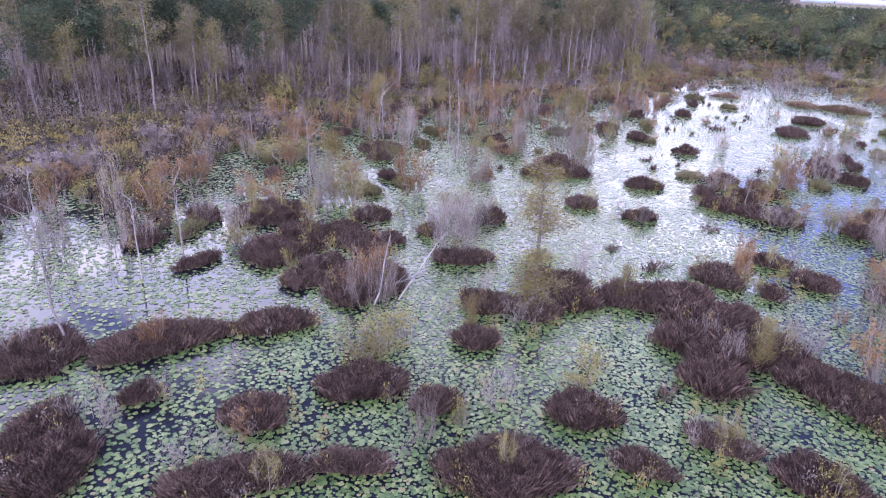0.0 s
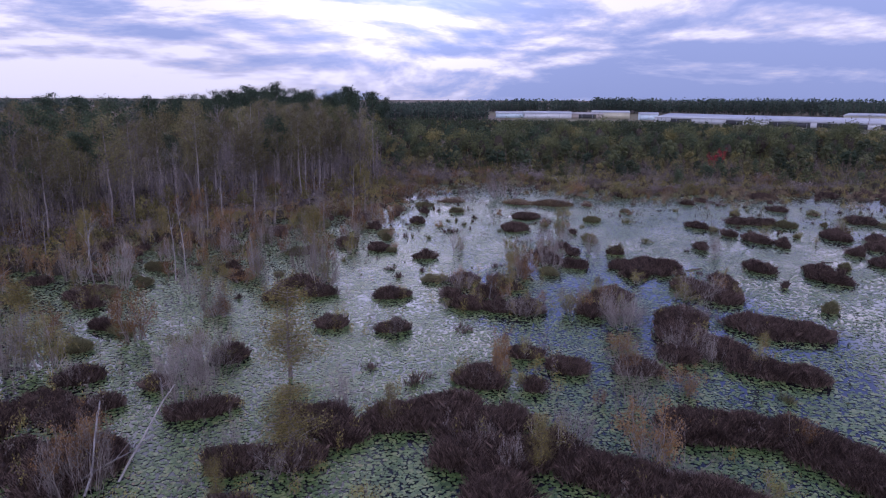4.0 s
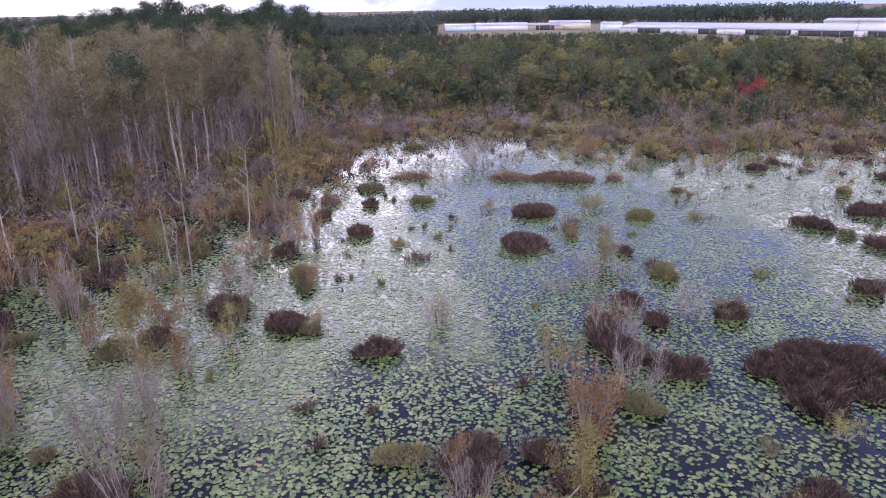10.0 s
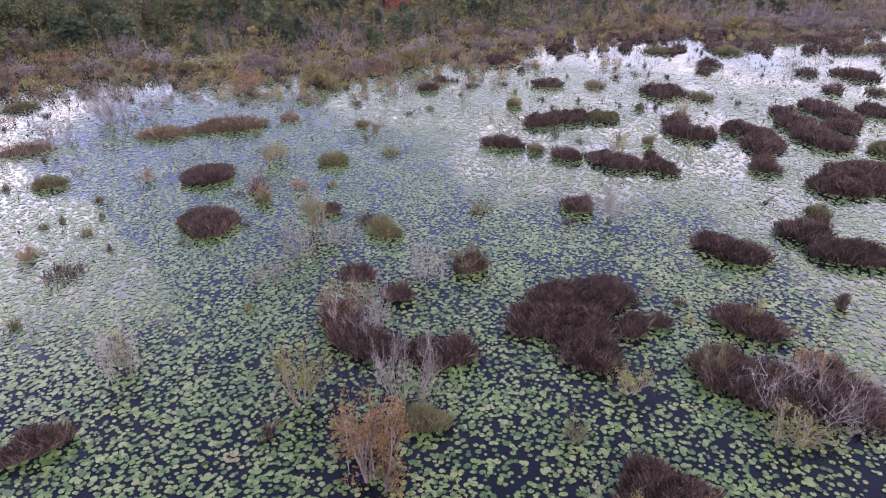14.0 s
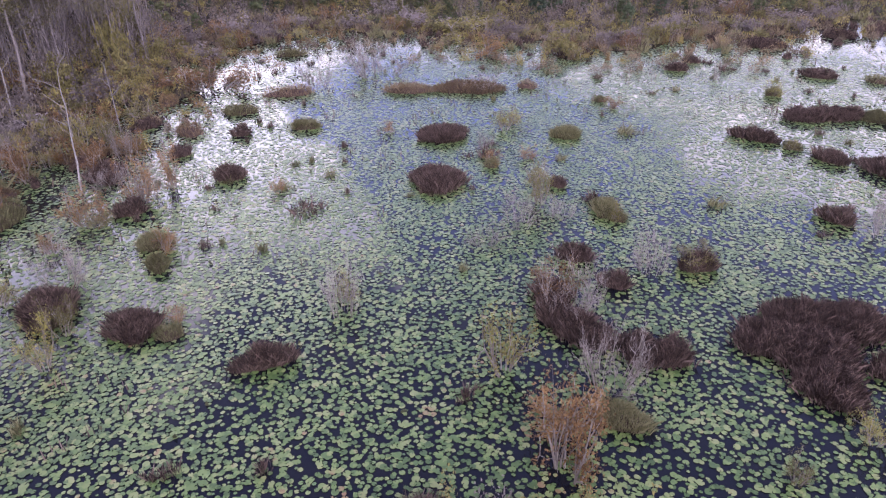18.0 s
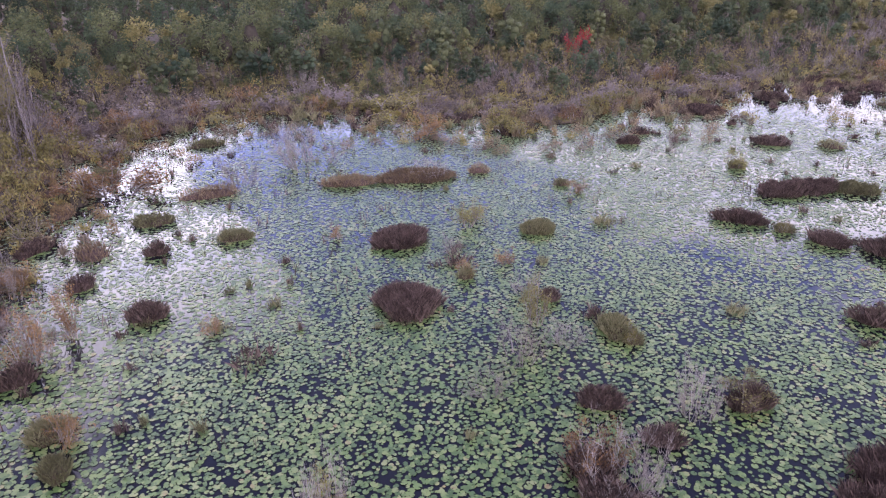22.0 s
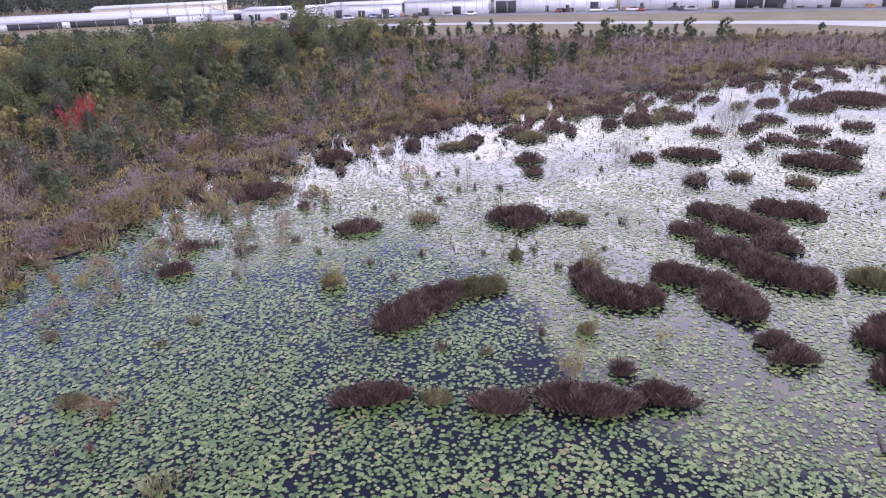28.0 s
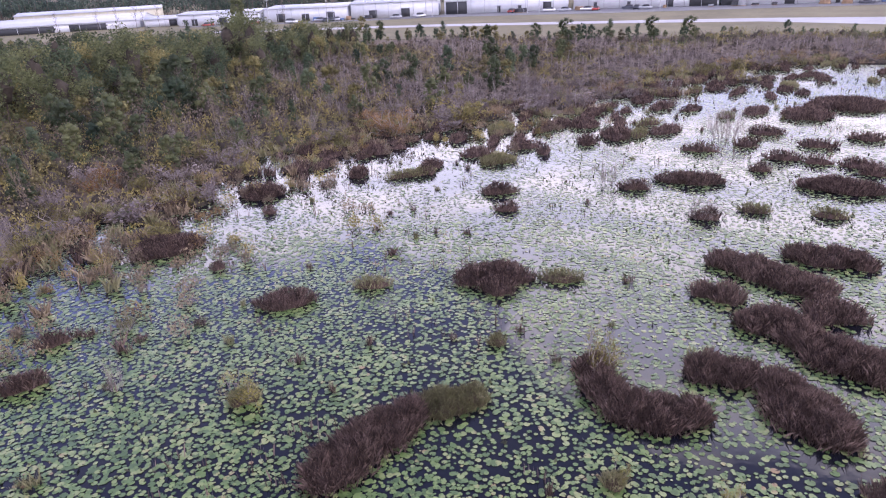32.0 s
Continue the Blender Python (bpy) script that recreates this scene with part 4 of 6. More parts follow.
def far_trees(name, label, spots, height_fn, r):
    """A distant stand: rough crowns of large leaf clumps on trunks."""
    wood, crown = [], []
    for x, y in spots:
        h = height_fn(x, y)
        wood.append(tube([(x, y, 0), (x, y, h * 0.8)], [0.25, 0.1], 3))
        n = 46
        d = r.normal(size=(n, 3))
        d *= (r.uniform(0.4, 1.0, n) / np.linalg.norm(d, axis=1))[:, None]
        crown.append(leaves(np.array([x, y, h * 0.52]) + d * (h * 0.26, h * 0.26, h * 0.46), h * 0.075, r))
    ob = thing(name, label, "woods", kind="stuff")
    part("trunks", join(wood), M_DARKBARK, ob, kind="stuff")
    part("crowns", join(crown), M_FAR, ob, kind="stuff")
    return ob


def field_edge(y):
    """Where the scrub gives way to the mown airfield."""
    return float(np.interp(y, FIELD[:, 1], FIELD[:, 0]))


FIELD = np.array([(184, -60), (184, 92), (176, 108), (173, 127), (176, 161), (173, 190), (180, 217), (184, 300)], float)
FIELD_TREES = [("myrtle", 202.4, 251.1, 1.37), ("bare", 214.8, 242.4, 0.85), ("myrtle", 196.1, 197.5, 0.67), ("bare", 207.6, 307.9, 0.77), ("bare", 201.2, 321.8, 0.79), ("bare", 194.8, 337.0, 0.77), ("bare", 203.1, 312.8, 0.73), ("bare", 204.9, 300.6, 0.73), ("bare", 214.6, 303.9, 0.72), ("youngpine", 183.0, 255.0, 0.75), ("youngpine", 173.6, 158.5, 0.63), ("youngpine", 174.1, 117.8, 0.69), ("myrtle", 181.4, 83.7, 0.43), ("youngpine", 181.3, 72.0, 0.44)]


def make_woods():
    r = np.random.default_rng(21)
    front = spots_in(230, -100, -10, 40, 150, lambda x, y: 0 < west_line(x, y) < 24 and water_gap(x, y) < -3, r, 1.7)
    for x, y in front:
        k = r.uniform()
        tree("pine" if k > 0.95 or (k > 0.5 and x < -48) else "cypress" if k < 0.72 else "bare", x, y, r.uniform(0.70, 1.05) * (1 if x > -40 else 0.9), r)
    thin = spots_in(1150, -110, -8, 30, 155, lambda x, y: -1.0 < west_line(x, y) < 30 and water_gap(x, y) < -1, r, 0.7)
    saplings_mass("western_thicket", "thicket of thin mauve grey leafless stems under the cypresses", thin, lambda x, y: r.uniform(3.5, 9.5), M_STEM, M_MAUVE, r, 40)
    low = spots_in(520, -110, -8, 30, 155, lambda x, y: -3 < west_line(x, y) < 22 and water_gap(x, y) < -2.5, r, 1.7)
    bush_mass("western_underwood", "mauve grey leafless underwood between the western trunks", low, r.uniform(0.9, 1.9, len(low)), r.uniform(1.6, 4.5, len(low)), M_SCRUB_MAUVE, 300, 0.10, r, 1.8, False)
    for x, y in spots_in(46, -60, -8, 60, 135, lambda x, y: -3.5 < west_line(x, y) < 5 and water_gap(x, y) < -1.5, r, 2.2):
        shrub("young_tree", OLIVE if r.uniform() < 0.6 else RUSTY, "young tree with olive autumn leaves before the bare trunks", "tree", "young trees of the west shore", x, y, r.uniform(0.8, 1.6), r.uniform(2.0, 5.0))
    back = spots_in(430, -190, -14, 30, 230, lambda x, y: west_line(x, y) >= 24, r, 3.0)
    woods("western_woods", "brown and olive woods behind the west shore", back, "cypress", lambda x, y: r.uniform(0.72, 0.98), r, 0.36)
    knoll = spots_in(150, -125, -28, 195, 300, lambda x, y: -25 < math.degrees(math.atan2(x, y - 12)) < -6, r, 4)

    def knoll_height(x, y):
        bearing = math.degrees(math.atan2(x, y - 12))
        return 0.86 + 0.24 * math.exp(-(((bearing + 16.5) / 4.0) ** 2)) + 0.26 * math.exp(-(((bearing + 9.0) / 2.6) ** 2)) + r.uniform(-0.10, 0.12)

    woods("tall_pines", "tall dark pines rising above the western woods", knoll, "pine", knoll_height, r, 0.9)
    tall = spots_in(60, -125, -28, 180, 290, lambda x, y: -26 < math.degrees(math.atan2(x, y - 12)) < -5, r, 5)
    woods("tall_broadleaves", "tall green trees among the pines", tall, "myrtle", lambda x, y: 1.38 * knoll_height(x, y), r, 0.6)
    west = spots_in(190, -330, -70, 0, 260, lambda x, y: west_line(x, y) > 26, r, 5)
    woods("western_pines", "green pines behind the western cypress woods", west, "pine", lambda x, y: r.uniform(0.72, 1.0), r, 0.45)
    belt = spots_in(315, -24, 150, 132, 182, lambda x, y: water_gap(x, y) < -10 and y - 138 > (x - 75) * 0.22, r, 2.5)
    deep = [(x, y) for x, y in belt if y > 154 + max(0, x - 75) * 0.15]
    for x, y in belt:
        if (x, y) in deep:
            continue
        k = r.uniform()
        grown = 0.42 + 0.58 * min(1, max(0, (y - 140 - max(0, x - 75) * 0.22) / 24))
        tree("myrtle" if k < 0.78 else "youngpine" if k < 0.9 else "bare", x, y, r.uniform(0.7, 1.12) * (0.5 if k >= 0.9 else 1) * grown, r)
    grown = {p: 0.42 + 0.58 * min(1, max(0, (p[1] - 140 - max(0, p[0] - 75) * 0.22) / 24)) for p in deep}
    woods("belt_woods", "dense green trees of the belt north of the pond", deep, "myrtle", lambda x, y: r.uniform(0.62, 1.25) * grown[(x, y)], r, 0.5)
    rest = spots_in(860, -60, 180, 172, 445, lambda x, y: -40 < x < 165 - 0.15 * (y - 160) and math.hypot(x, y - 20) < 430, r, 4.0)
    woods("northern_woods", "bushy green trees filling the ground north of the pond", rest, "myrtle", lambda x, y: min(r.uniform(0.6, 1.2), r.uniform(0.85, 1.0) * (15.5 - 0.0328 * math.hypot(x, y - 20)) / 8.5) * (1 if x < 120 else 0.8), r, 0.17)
    thin = spots_in(260, -12, 150, 124, 165, lambda x, y: water_gap(x, y) < -3, r, 1.3)
    saplings_mass("northern_thicket", "pale leafless saplings along the north shore", thin, lambda x, y: r.uniform(1.8, 5.0), M_BARK, M_SCRUB_BROWN, r, 44)
    edge = spots_in(105, 145, 187, 40, 215, lambda x, y: field_edge(y) - (7 if y > 95 else 4) < x < field_edge(y) + 1 and (y > 100 or math.sin(y * 0.41) > 0.2), r, 1.5)
    for x, y in edge:
        tree("youngpine" if r.uniform() < 0.35 else "myrtle", x, y, r.uniform(0.18, 0.55) * (1 if y > 100 else 0.7), r)
    for style, x, y, size in FIELD_TREES:
        tree(style, x, y, size, r, 0.15)


make_woods()


def shore_scrub():
    """The belt of low shrubs between water and woods: the front ones singly, the rest as one mass."""
    r = np.random.default_rng(31)
    front = spots_in(260, -60, 150, 20, 150, lambda x, y: -5.5 < water_gap(x, y) < 1.0, r, 1.6)
    for x, y in front:
        k = r.uniform()
        brown = k < 0.55
        kinds = MAUVE if brown else OLIVE if k < 0.80 else RUSTY if k < 0.95 else YELLOW
        words = "low twiggy mauve brown shrub on the pond's edge" if brown else "low leafy autumn shrub on the pond's edge"
        shrub("shore_shrub", kinds, words, "shrub", "shrubs along the shore", x, y, r.uniform(0.8, 1.7), r.uniform(0.9, 2.4))
    mass = spots_in(2000, -20, 102, 105, 165, lambda x, y: -36 < water_gap(x, y) < 0.3, r, 1.35)
    mass += spots_in(2200, 90, 187, 15, 190, lambda x, y: -80 < water_gap(x, y) < 0.3 and x < field_edge(y) - 1, r, 1.65)
    mass += spots_in(1100, -85, -4, 15, 145, lambda x, y: -30 < water_gap(x, y) < 0.0, r, 1.25)
    groups = {"mauve": [], "olive": [], "brown": [], "green": [], "tan": []}
    for x, y in mass:
        back = -water_gap(x, y)
        field = float(rough(np.array(x), np.array(y), 0, 12))
        k = 0.5 + 0.55 * (r.uniform() - 0.5) + 0.28 * field
        if x > 95:
            bands = (("mauve", 0.42), ("brown", 0.66), ("tan", 0.76), ("olive", 0.90), ("green", 9))
        elif x > -10:
            bands = (("mauve", 0.22), ("brown", 0.40), ("tan", 0.58), ("olive", 0.80), ("green", 9))
        else:
            bands = (("mauve", 0.18), ("brown", 0.30), ("tan", 0.74), ("olive", 0.92), ("green", 9))
        kind = next(name for name, top in bands if k < top)
        tall = min(3.0 if x < 95 else 1.3, 0.7 + (0.08 if x < 95 else 0.02) * back) * (1 + 0.3 * math.sin(x * 0.9 + 1.3 * math.sin(y * 0.7)))
        groups[kind].append((x, y, r.uniform(0.7, 1.6) * (1.1 if x > 95 else 1), tall * r.uniform(0.5, 1.4)))
    for key, mat, upright, words in (("mauve", M_SCRUB_MAUVE, 1.6, "leafless mauve scrub covering the marsh"), ("brown", M_SCRUB_BROWN, 0.5, "dull brown scrub covering the marsh"),
                                     ("tan", M_SCRUB_TAN, 0.8, "tan and yellow marsh grass hummocks on the shore"),
                                     ("olive", M_SCRUB_OLIVE, 0.0, "olive autumn scrub covering the marsh"), ("green", M_SCRUB_GREEN, 0.0, "dark green scrub on the north bank")):
        g = np.array(groups[key])
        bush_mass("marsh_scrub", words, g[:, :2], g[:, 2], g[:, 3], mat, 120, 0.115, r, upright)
    thin = spots_in(900, 85, 186, 40, 165, lambda x, y: water_gap(x, y) < -3 and x < field_edge(y) - 2 and rough(np.array(x), np.array(y), 0, 12) < 0.5, r, 1.1)
    saplings_mass("eastern_thicket", "mauve leafless saplings over the eastern marsh", thin, lambda x, y: r.uniform(1.3, 2.9) if x < 160 else r.uniform(1.0, 1.9), M_BARK, M_MAUVE, r, 30)
    roots, turns = [], []
    spots = spots_in(1700, -60, 150, 15, 140, lambda x, y: -3.5 < water_gap(x, y) < 6 and r.uniform() < (1 if water_gap(x, y) < 0.6 else 0.5 * math.exp(-water_gap(x, y) / 2.2)), r, 0.7)
    for x, y in spots:
        t, q = r.uniform(0, TAU, 46), np.sqrt(r.uniform(0, 1, 46)) * r.uniform(0.3, 0.75)
        roots.append(np.stack([x + q * np.cos(t), y + q * np.sin(t), np.full(46, -0.03 if water_gap(x, y) > 0 else 0.05)], 1))
    roots = np.concatenate(roots)
    for key, mat, words in ((0, M_HEATH, "brown grass along the water's edge"), (1, M_SEDGE, "dark dead sedge along the water's edge"), (2, M_SEDGE_GREEN, "olive sedge along the water's edge")):
        some = roots.reshape(-1, 46, 3)[key::3].reshape(-1, 3)
        data = blades(some, np.full(len(some), 0.85), r.normal(size=(len(some), 3)) * (0.3, 0.3, 0), 0.07, r)
        tagged(new("shore_grass", mesh_of("shore_grass", *data, mat)), words, "grass", kind="stuff")
    for x, y in spots_in(110, -12, 150, 115, 165, lambda x, y: -34 < water_gap(x, y) < -7, r, 3.2):
        back = -water_gap(x, y)
        tree("myrtle" if r.uniform() < 0.85 else "youngpine", x, y, (0.26 + 0.011 * back) * r.uniform(0.8, 1.25), r)
    for x, y in spots_in(95, -5, 175, 70, 160, lambda x, y: -24 < water_gap(x, y) < 0.5, r, 2.6):
        shrub("bare_shrub", BANK, "sprawling leafless mauve grey shrub on the marshy bank", "shrub", "bare shrubs on the bank", x, y, r.uniform(0.9, 1.8), r.uniform(1.6, 3.4))
    red = shrub("red_maple", [shrub_kind(390, M_RED, 1800, 0.030, M_DARKBARK)], "small maple with bright red autumn leaves", "tree", "", 52.1, 142.4, 1.6, 5.2)
    red.location.z = 0.1


shore_scrub()


def sapling_kind(seed):
    r = np.random.default_rng(seed)
    h = 1.0
    z = np.linspace(-0.03, h, 7)
    trunk = np.concatenate([np.cumsum(r.normal(size=(7, 2)) * 0.008, 0), z[:, None]], 1)
    limbs, tips = [], []
    for k in range(40):
        s = r.uniform(0.12, 0.97)
        at = np.array([np.interp(s * h, z, trunk[:, c]) for c in range(3)])
        t, reach = r.uniform(0, TAU), 0.06 + 0.24 * (1 - s) ** 0.7 * r.uniform(0.25, 1.25)
        pts = [at + np.array([math.cos(t), math.sin(t), 0.45]) * reach * q for q in np.linspace(0, 1, 4)]
        limbs.append(tube(pts, np.linspace(0.006, 0.002, 4), 3))
        tips += pts[1:]
    tips = np.array(tips)
    mids = tips[r.integers(0, len(tips), 6500)] + r.normal(size=(6500, 3)) * (0.045, 0.045, 0.05)
    return [mesh_of("trunk", *tube(trunk, np.linspace(0.018, 0.003, 7), 6), M_BARK), mesh_of("branchwork", *join(limbs), M_BARK),
            mesh_of("foliage", *leaves(mids, 0.0095, r, 0.3), M_FEATHER)]


SAPLINGS = [sapling_kind(430 + k) for k in range(3)]


def sapling(x, y, half, height):
    return shrub("cypress_sapling", SAPLINGS, "young cypress with thin feathery yellow olive foliage in water", "tree", "young cypresses in the pond", x, y, max(half, height * 0.24) * 1.75, height)


# ---- what stands in the pond, island by island ----
bare(-8.3, 19.0, 0.52, 2.1)
bare(-14.9, 14.5, 1.15, 1.2)
bare(8.5, 65.4, 1.02, 2.3)
bare(4.8, 51.8, 1.17, 1.4)
bare(19.3, 56.7, 1.60, 1.9)
bare(-6.3, 22.4, 0.80, 1.6)
bare(12.5, 83.6, 0.64, 1.0)
bare(1.5, 23.4, 0.70, 1.2)
bare(13.7, 72.2, 0.84, 2.2)
bare(7.3, 76.7, 0.92, 0.9)
bare(12.8, 51.6, 0.85, 1.0)
bare(-19.9, 14.3, 1.01, 1.6)
bare(-0.2, 72.0, 0.65, 2.9)
bare(9.5, 78.2, 1.10, 1.9)
bare(26.5, 72.4, 0.83, 2.5)
bare(8.7, 36.2, 1.19, 2.5)
bare(11.1, 89.6, 0.59, 1.1)
bare(12.0, 78.5, 0.76, 1.1)
bare(35.8, 101.5, 0.35, 1.5)
bare(-25.4, 18.1, 0.91, 6.9)
bare(-15.1, 27.7, 1.15, 3.2)
bare(-15.1, 38.7, 1.30, 3.3)
bare(-12.5, 62.9, 0.65, 3.5)
bare(-14.0, 62.8, 1.00, 3.3)
bare(-9.6, 86.7, 0.77, 2.5)
bare(-17.9, 61.2, 0.69, 3.0)
bare(5.4, 33.5, 0.85, 1.5)
bare(-12.0, 88.7, 1.01, 1.6)
bare(-27.7, 24.8, 1.03, 4.6)
bare(-13.8, 35.7, 1.20, 3.7)
bare(-27.3, 27.4, 0.78, 5.5)
bare(8.9, 70.1, 1.26, 2.3)
bare(11.3, 49.2, 1.20, 2.7)
bare(15.0, 103.7, 1.49, 1.4)
bare(-22.5, 69.6, 1.11, 3.0)
bare(-35.2, 25.2, 1.25, 3.5)
bare(-26.8, 68.6, 0.67, 1.9)
bare(65.5, 82.6, 1.05, 1.4)
bare(-15.6, 78.5, 0.92, 4.4)
bare(-28.3, 42.1, 0.84, 7.2)
bare(70.5, 90.1, 0.62, 1.7)
bare(1.4, 107.5, 1.35, 2.5)
bare(-28.0, 57.2, 1.23, 4.0)
bare(-24.3, 60.0, 1.29, 6.4)
bare(7.2, 110.6, 2.85, 3.0)
bare(-11.4, 59.2, 1.29, 3.4)
bare(87.8, 84.0, 1.46, 3.0)
rusty(6.2, 63.9, 1.20, 1.8)
rusty(11.9, 60.0, 0.37, 1.0)
rusty(-6.7, 73.1, 0.41, 0.9)
rusty(30.3, 84.4, 0.35, 0.9)
rusty(8.7, 71.3, 0.92, 1.8)
rusty(-14.5, 16.8, 0.62, 1.0)
rusty(18.6, 59.9, 0.47, 1.4)
rusty(6.5, 55.4, 0.35, 0.9)
rusty(3.6, 56.3, 0.58, 1.2)
rusty(-13.0, 54.4, 0.44, 0.9)
rusty(15.9, 72.3, 0.91, 1.1)
rusty(-8.0, 79.6, 0.63, 1.1)
rusty(13.2, 87.2, 0.53, 0.9)
rusty(-13.1, 23.5, 1.25, 1.4)
rusty(7.3, 36.9, 0.37, 0.9)
rusty(-13.1, 80.7, 0.52, 1.1)
rusty(11.6, 80.6, 0.67, 2.5)
rusty(-11.7, 60.6, 0.47, 2.2)
rusty(2.3, 40.3, 0.61, 2.6)
rusty(5.3, 61.8, 1.02, 3.2)
rusty(-11.6, 83.5, 0.69, 0.9)
rusty(12.0, 38.4, 0.90, 1.7)
rusty(-2.4, 85.6, 0.45, 0.9)
rusty(3.8, 31.6, 0.82, 1.8)
rusty(-18.6, 59.9, 1.25, 1.4)
rusty(39.5, 105.6, 0.51, 0.9)
rusty(-16.5, 30.6, 0.78, 1.9)
rusty(10.6, 86.5, 0.47, 1.1)
rusty(10.2, 45.0, 0.77, 1.3)
rusty(23.1, 96.1, 0.68, 0.9)
rusty(-21.2, 45.4, 1.10, 3.7)
rusty(-11.7, 95.0, 1.01, 1.5)
rusty(-14.0, 94.4, 0.99, 1.0)
rusty(-17.8, 94.1, 0.64, 0.9)
rusty(-15.3, 73.2, 1.28, 2.3)
rusty(-17.4, 50.5, 0.89, 1.7)
rusty(-14.1, 42.4, 0.89, 1.3)
rusty(5.4, 94.4, 0.49, 0.9)
rusty(-35.5, 33.9, 1.13, 3.0)
rusty(-7.3, 109.5, 3.11, 2.3)
rusty(-26.0, 62.8, 0.91, 1.3)
rusty(-27.6, 90.5, 2.51, 1.5)
rusty(-31.1, 89.5, 1.99, 1.8)
rusty(18.4, 115.9, 2.13, 1.9)
rusty(-42.0, 57.9, 1.69, 3.3)
rusty(81.7, 115.8, 2.46, 2.7)
rusty(-50.4, 55.4, 1.40, 3.9)
rusty(12.0, 131.3, 1.28, 1.8)
sapling(-7.7, 31.1, 1.61, 3.4)
sapling(-9.8, 40.1, 2.10, 5.3)
sedge(38.7, 81.2, 0.40, 0.33, -77, 0.68, "green")
sedge(8.1, 63.6, 0.86, 0.60, -29, 0.85, "green")
sedge(-13.2, 14.2, 2.42, 0.85, 43, 1.00)
sedge(-4.9, 18.8, 2.37, 1.46, 15, 1.00)
sedge(-9.9, 16.7, 1.27, 0.51, 31, 1.00)
sedge(31.3, 82.0, 1.03, 0.52, -63, 1.00)
sedge(-8.3, 72.9, 0.87, 1.02, 18, 1.00)
sedge(33.2, 79.0, 1.82, 0.84, -73, 1.00)
sedge(29.3, 86.8, 1.43, 0.50, -49, 1.00)
sedge(-0.5, 21.0, 1.12, 0.39, 1, 1.00)
sedge(34.9, 76.5, 1.07, 0.46, -81, 1.00)
sedge(2.8, 52.8, 0.96, 0.65, -12, 1.00)
sedge(0.7, 53.6, 1.34, 0.97, -6, 1.00)
sedge(11.6, 71.5, 0.66, 0.33, -39, 1.00)
sedge(-3.3, 69.5, 1.03, 0.45, 5, 1.00)
sedge(13.4, 82.5, 0.48, 0.33, -32, 0.80)
sedge(36.1, 78.6, 0.48, 0.33, -76, 0.80)
sedge(-14.8, 17.6, 1.15, 1.05, 40, 1.00)
sedge(-8.8, 21.3, 0.83, 0.83, 22, 1.00)
sedge(-12.0, 75.2, 1.01, 1.45, 25, 1.00)
sedge(9.8, 52.3, 0.87, 1.16, -29, 1.00)
sedge(-3.2, 23.3, 1.27, 1.11, 8, 1.00)
sedge(5.4, 22.9, 1.49, 1.02, -13, 1.00)
sedge(-20.1, 12.5, 1.61, 2.51, 58, 1.00)
sedge(2.0, 23.7, 1.24, 0.54, -5, 1.00)
sedge(10.9, 74.2, 0.82, 0.44, -33, 1.00)
sedge(11.4, 52.1, 0.79, 0.33, -33, 1.00)
sedge(-12.0, 21.2, 1.59, 1.24, 29, 1.00)
sedge(-5.3, 56.0, 1.49, 0.64, 9, 1.00)
sedge(-0.7, 56.4, 0.81, 0.49, -2, 1.00)
sedge(10.5, 86.4, 0.38, 0.33, -22, 0.68, "green")
sedge(2.2, 56.6, 0.98, 0.93, -9, 1.00)
sedge(-19.5, 16.5, 0.82, 0.33, 50, 1.00)
sedge(-11.3, 56.4, 1.34, 0.73, 21, 1.00)
sedge(19.7, 63.3, 0.41, 0.33, -52, 0.80)
sedge(-14.3, 55.3, 1.18, 0.78, 28, 1.00)
sedge(25.5, 74.6, 0.85, 0.35, -65, 1.00)
sedge(27.9, 66.0, 1.71, 0.97, -84, 1.00)
sedge(45.5, 88.3, 0.38, 0.33, -66, 0.68, "green")
sedge(4.2, 58.6, 0.93, 0.37, -12, 1.00)
sedge(11.8, 55.9, 1.51, 2.04, -29, 1.00)
sedge(41.4, 73.4, 0.77, 0.33, -90, 1.00)
sedge(22.7, 61.1, 1.32, 0.89, -60, 1.00)
sedge(-9.0, 26.7, 1.12, 0.72, 19, 1.00)
sedge(0.5, 60.3, 1.02, 1.62, -4, 1.00)
sedge(14.7, 77.6, 0.46, 0.47, -36, 0.68, "green")
sedge(-2.2, 60.9, 1.01, 0.40, 1, 0.85, "green")
sedge(3.3, 60.5, 0.79, 0.33, -10, 1.00)
sedge(4.1, 38.7, 0.60, 0.59, -9, 1.00)
sedge(-21.9, 20.1, 3.17, 1.11, 47, 1.00)
sedge(-13.1, 59.4, 1.21, 1.09, 23, 1.00)
sedge(-18.3, 23.7, 1.70, 0.92, 38, 1.00)
sedge(1.1, 39.7, 1.30, 1.31, -3, 1.00)
sedge(-25.8, 16.9, 1.70, 1.90, 57, 1.00)
sedge(34.1, 105.3, 0.89, 0.33, -25, 1.00)
sedge(-10.2, 84.6, 0.92, 0.33, 15, 1.00)
sedge(-18.2, 35.7, 0.95, 0.42, 35, 1.00)
sedge(27.5, 59.9, 0.24, 0.33, -66, 0.80)
sedge(-7.2, 30.8, 1.22, 0.92, 13, 1.00)
sedge(17.2, 90.7, 0.96, 0.90, -30, 0.85, "green")
sedge(33.0, 65.1, 1.21, 1.07, -87, 1.00)
sedge(-9.7, 30.4, 1.23, 1.12, 18, 1.00)
sedge(6.3, 41.5, 1.18, 0.88, -12, 1.00)
sedge(37.3, 95.8, 0.67, 0.33, -46, 0.85, "green")
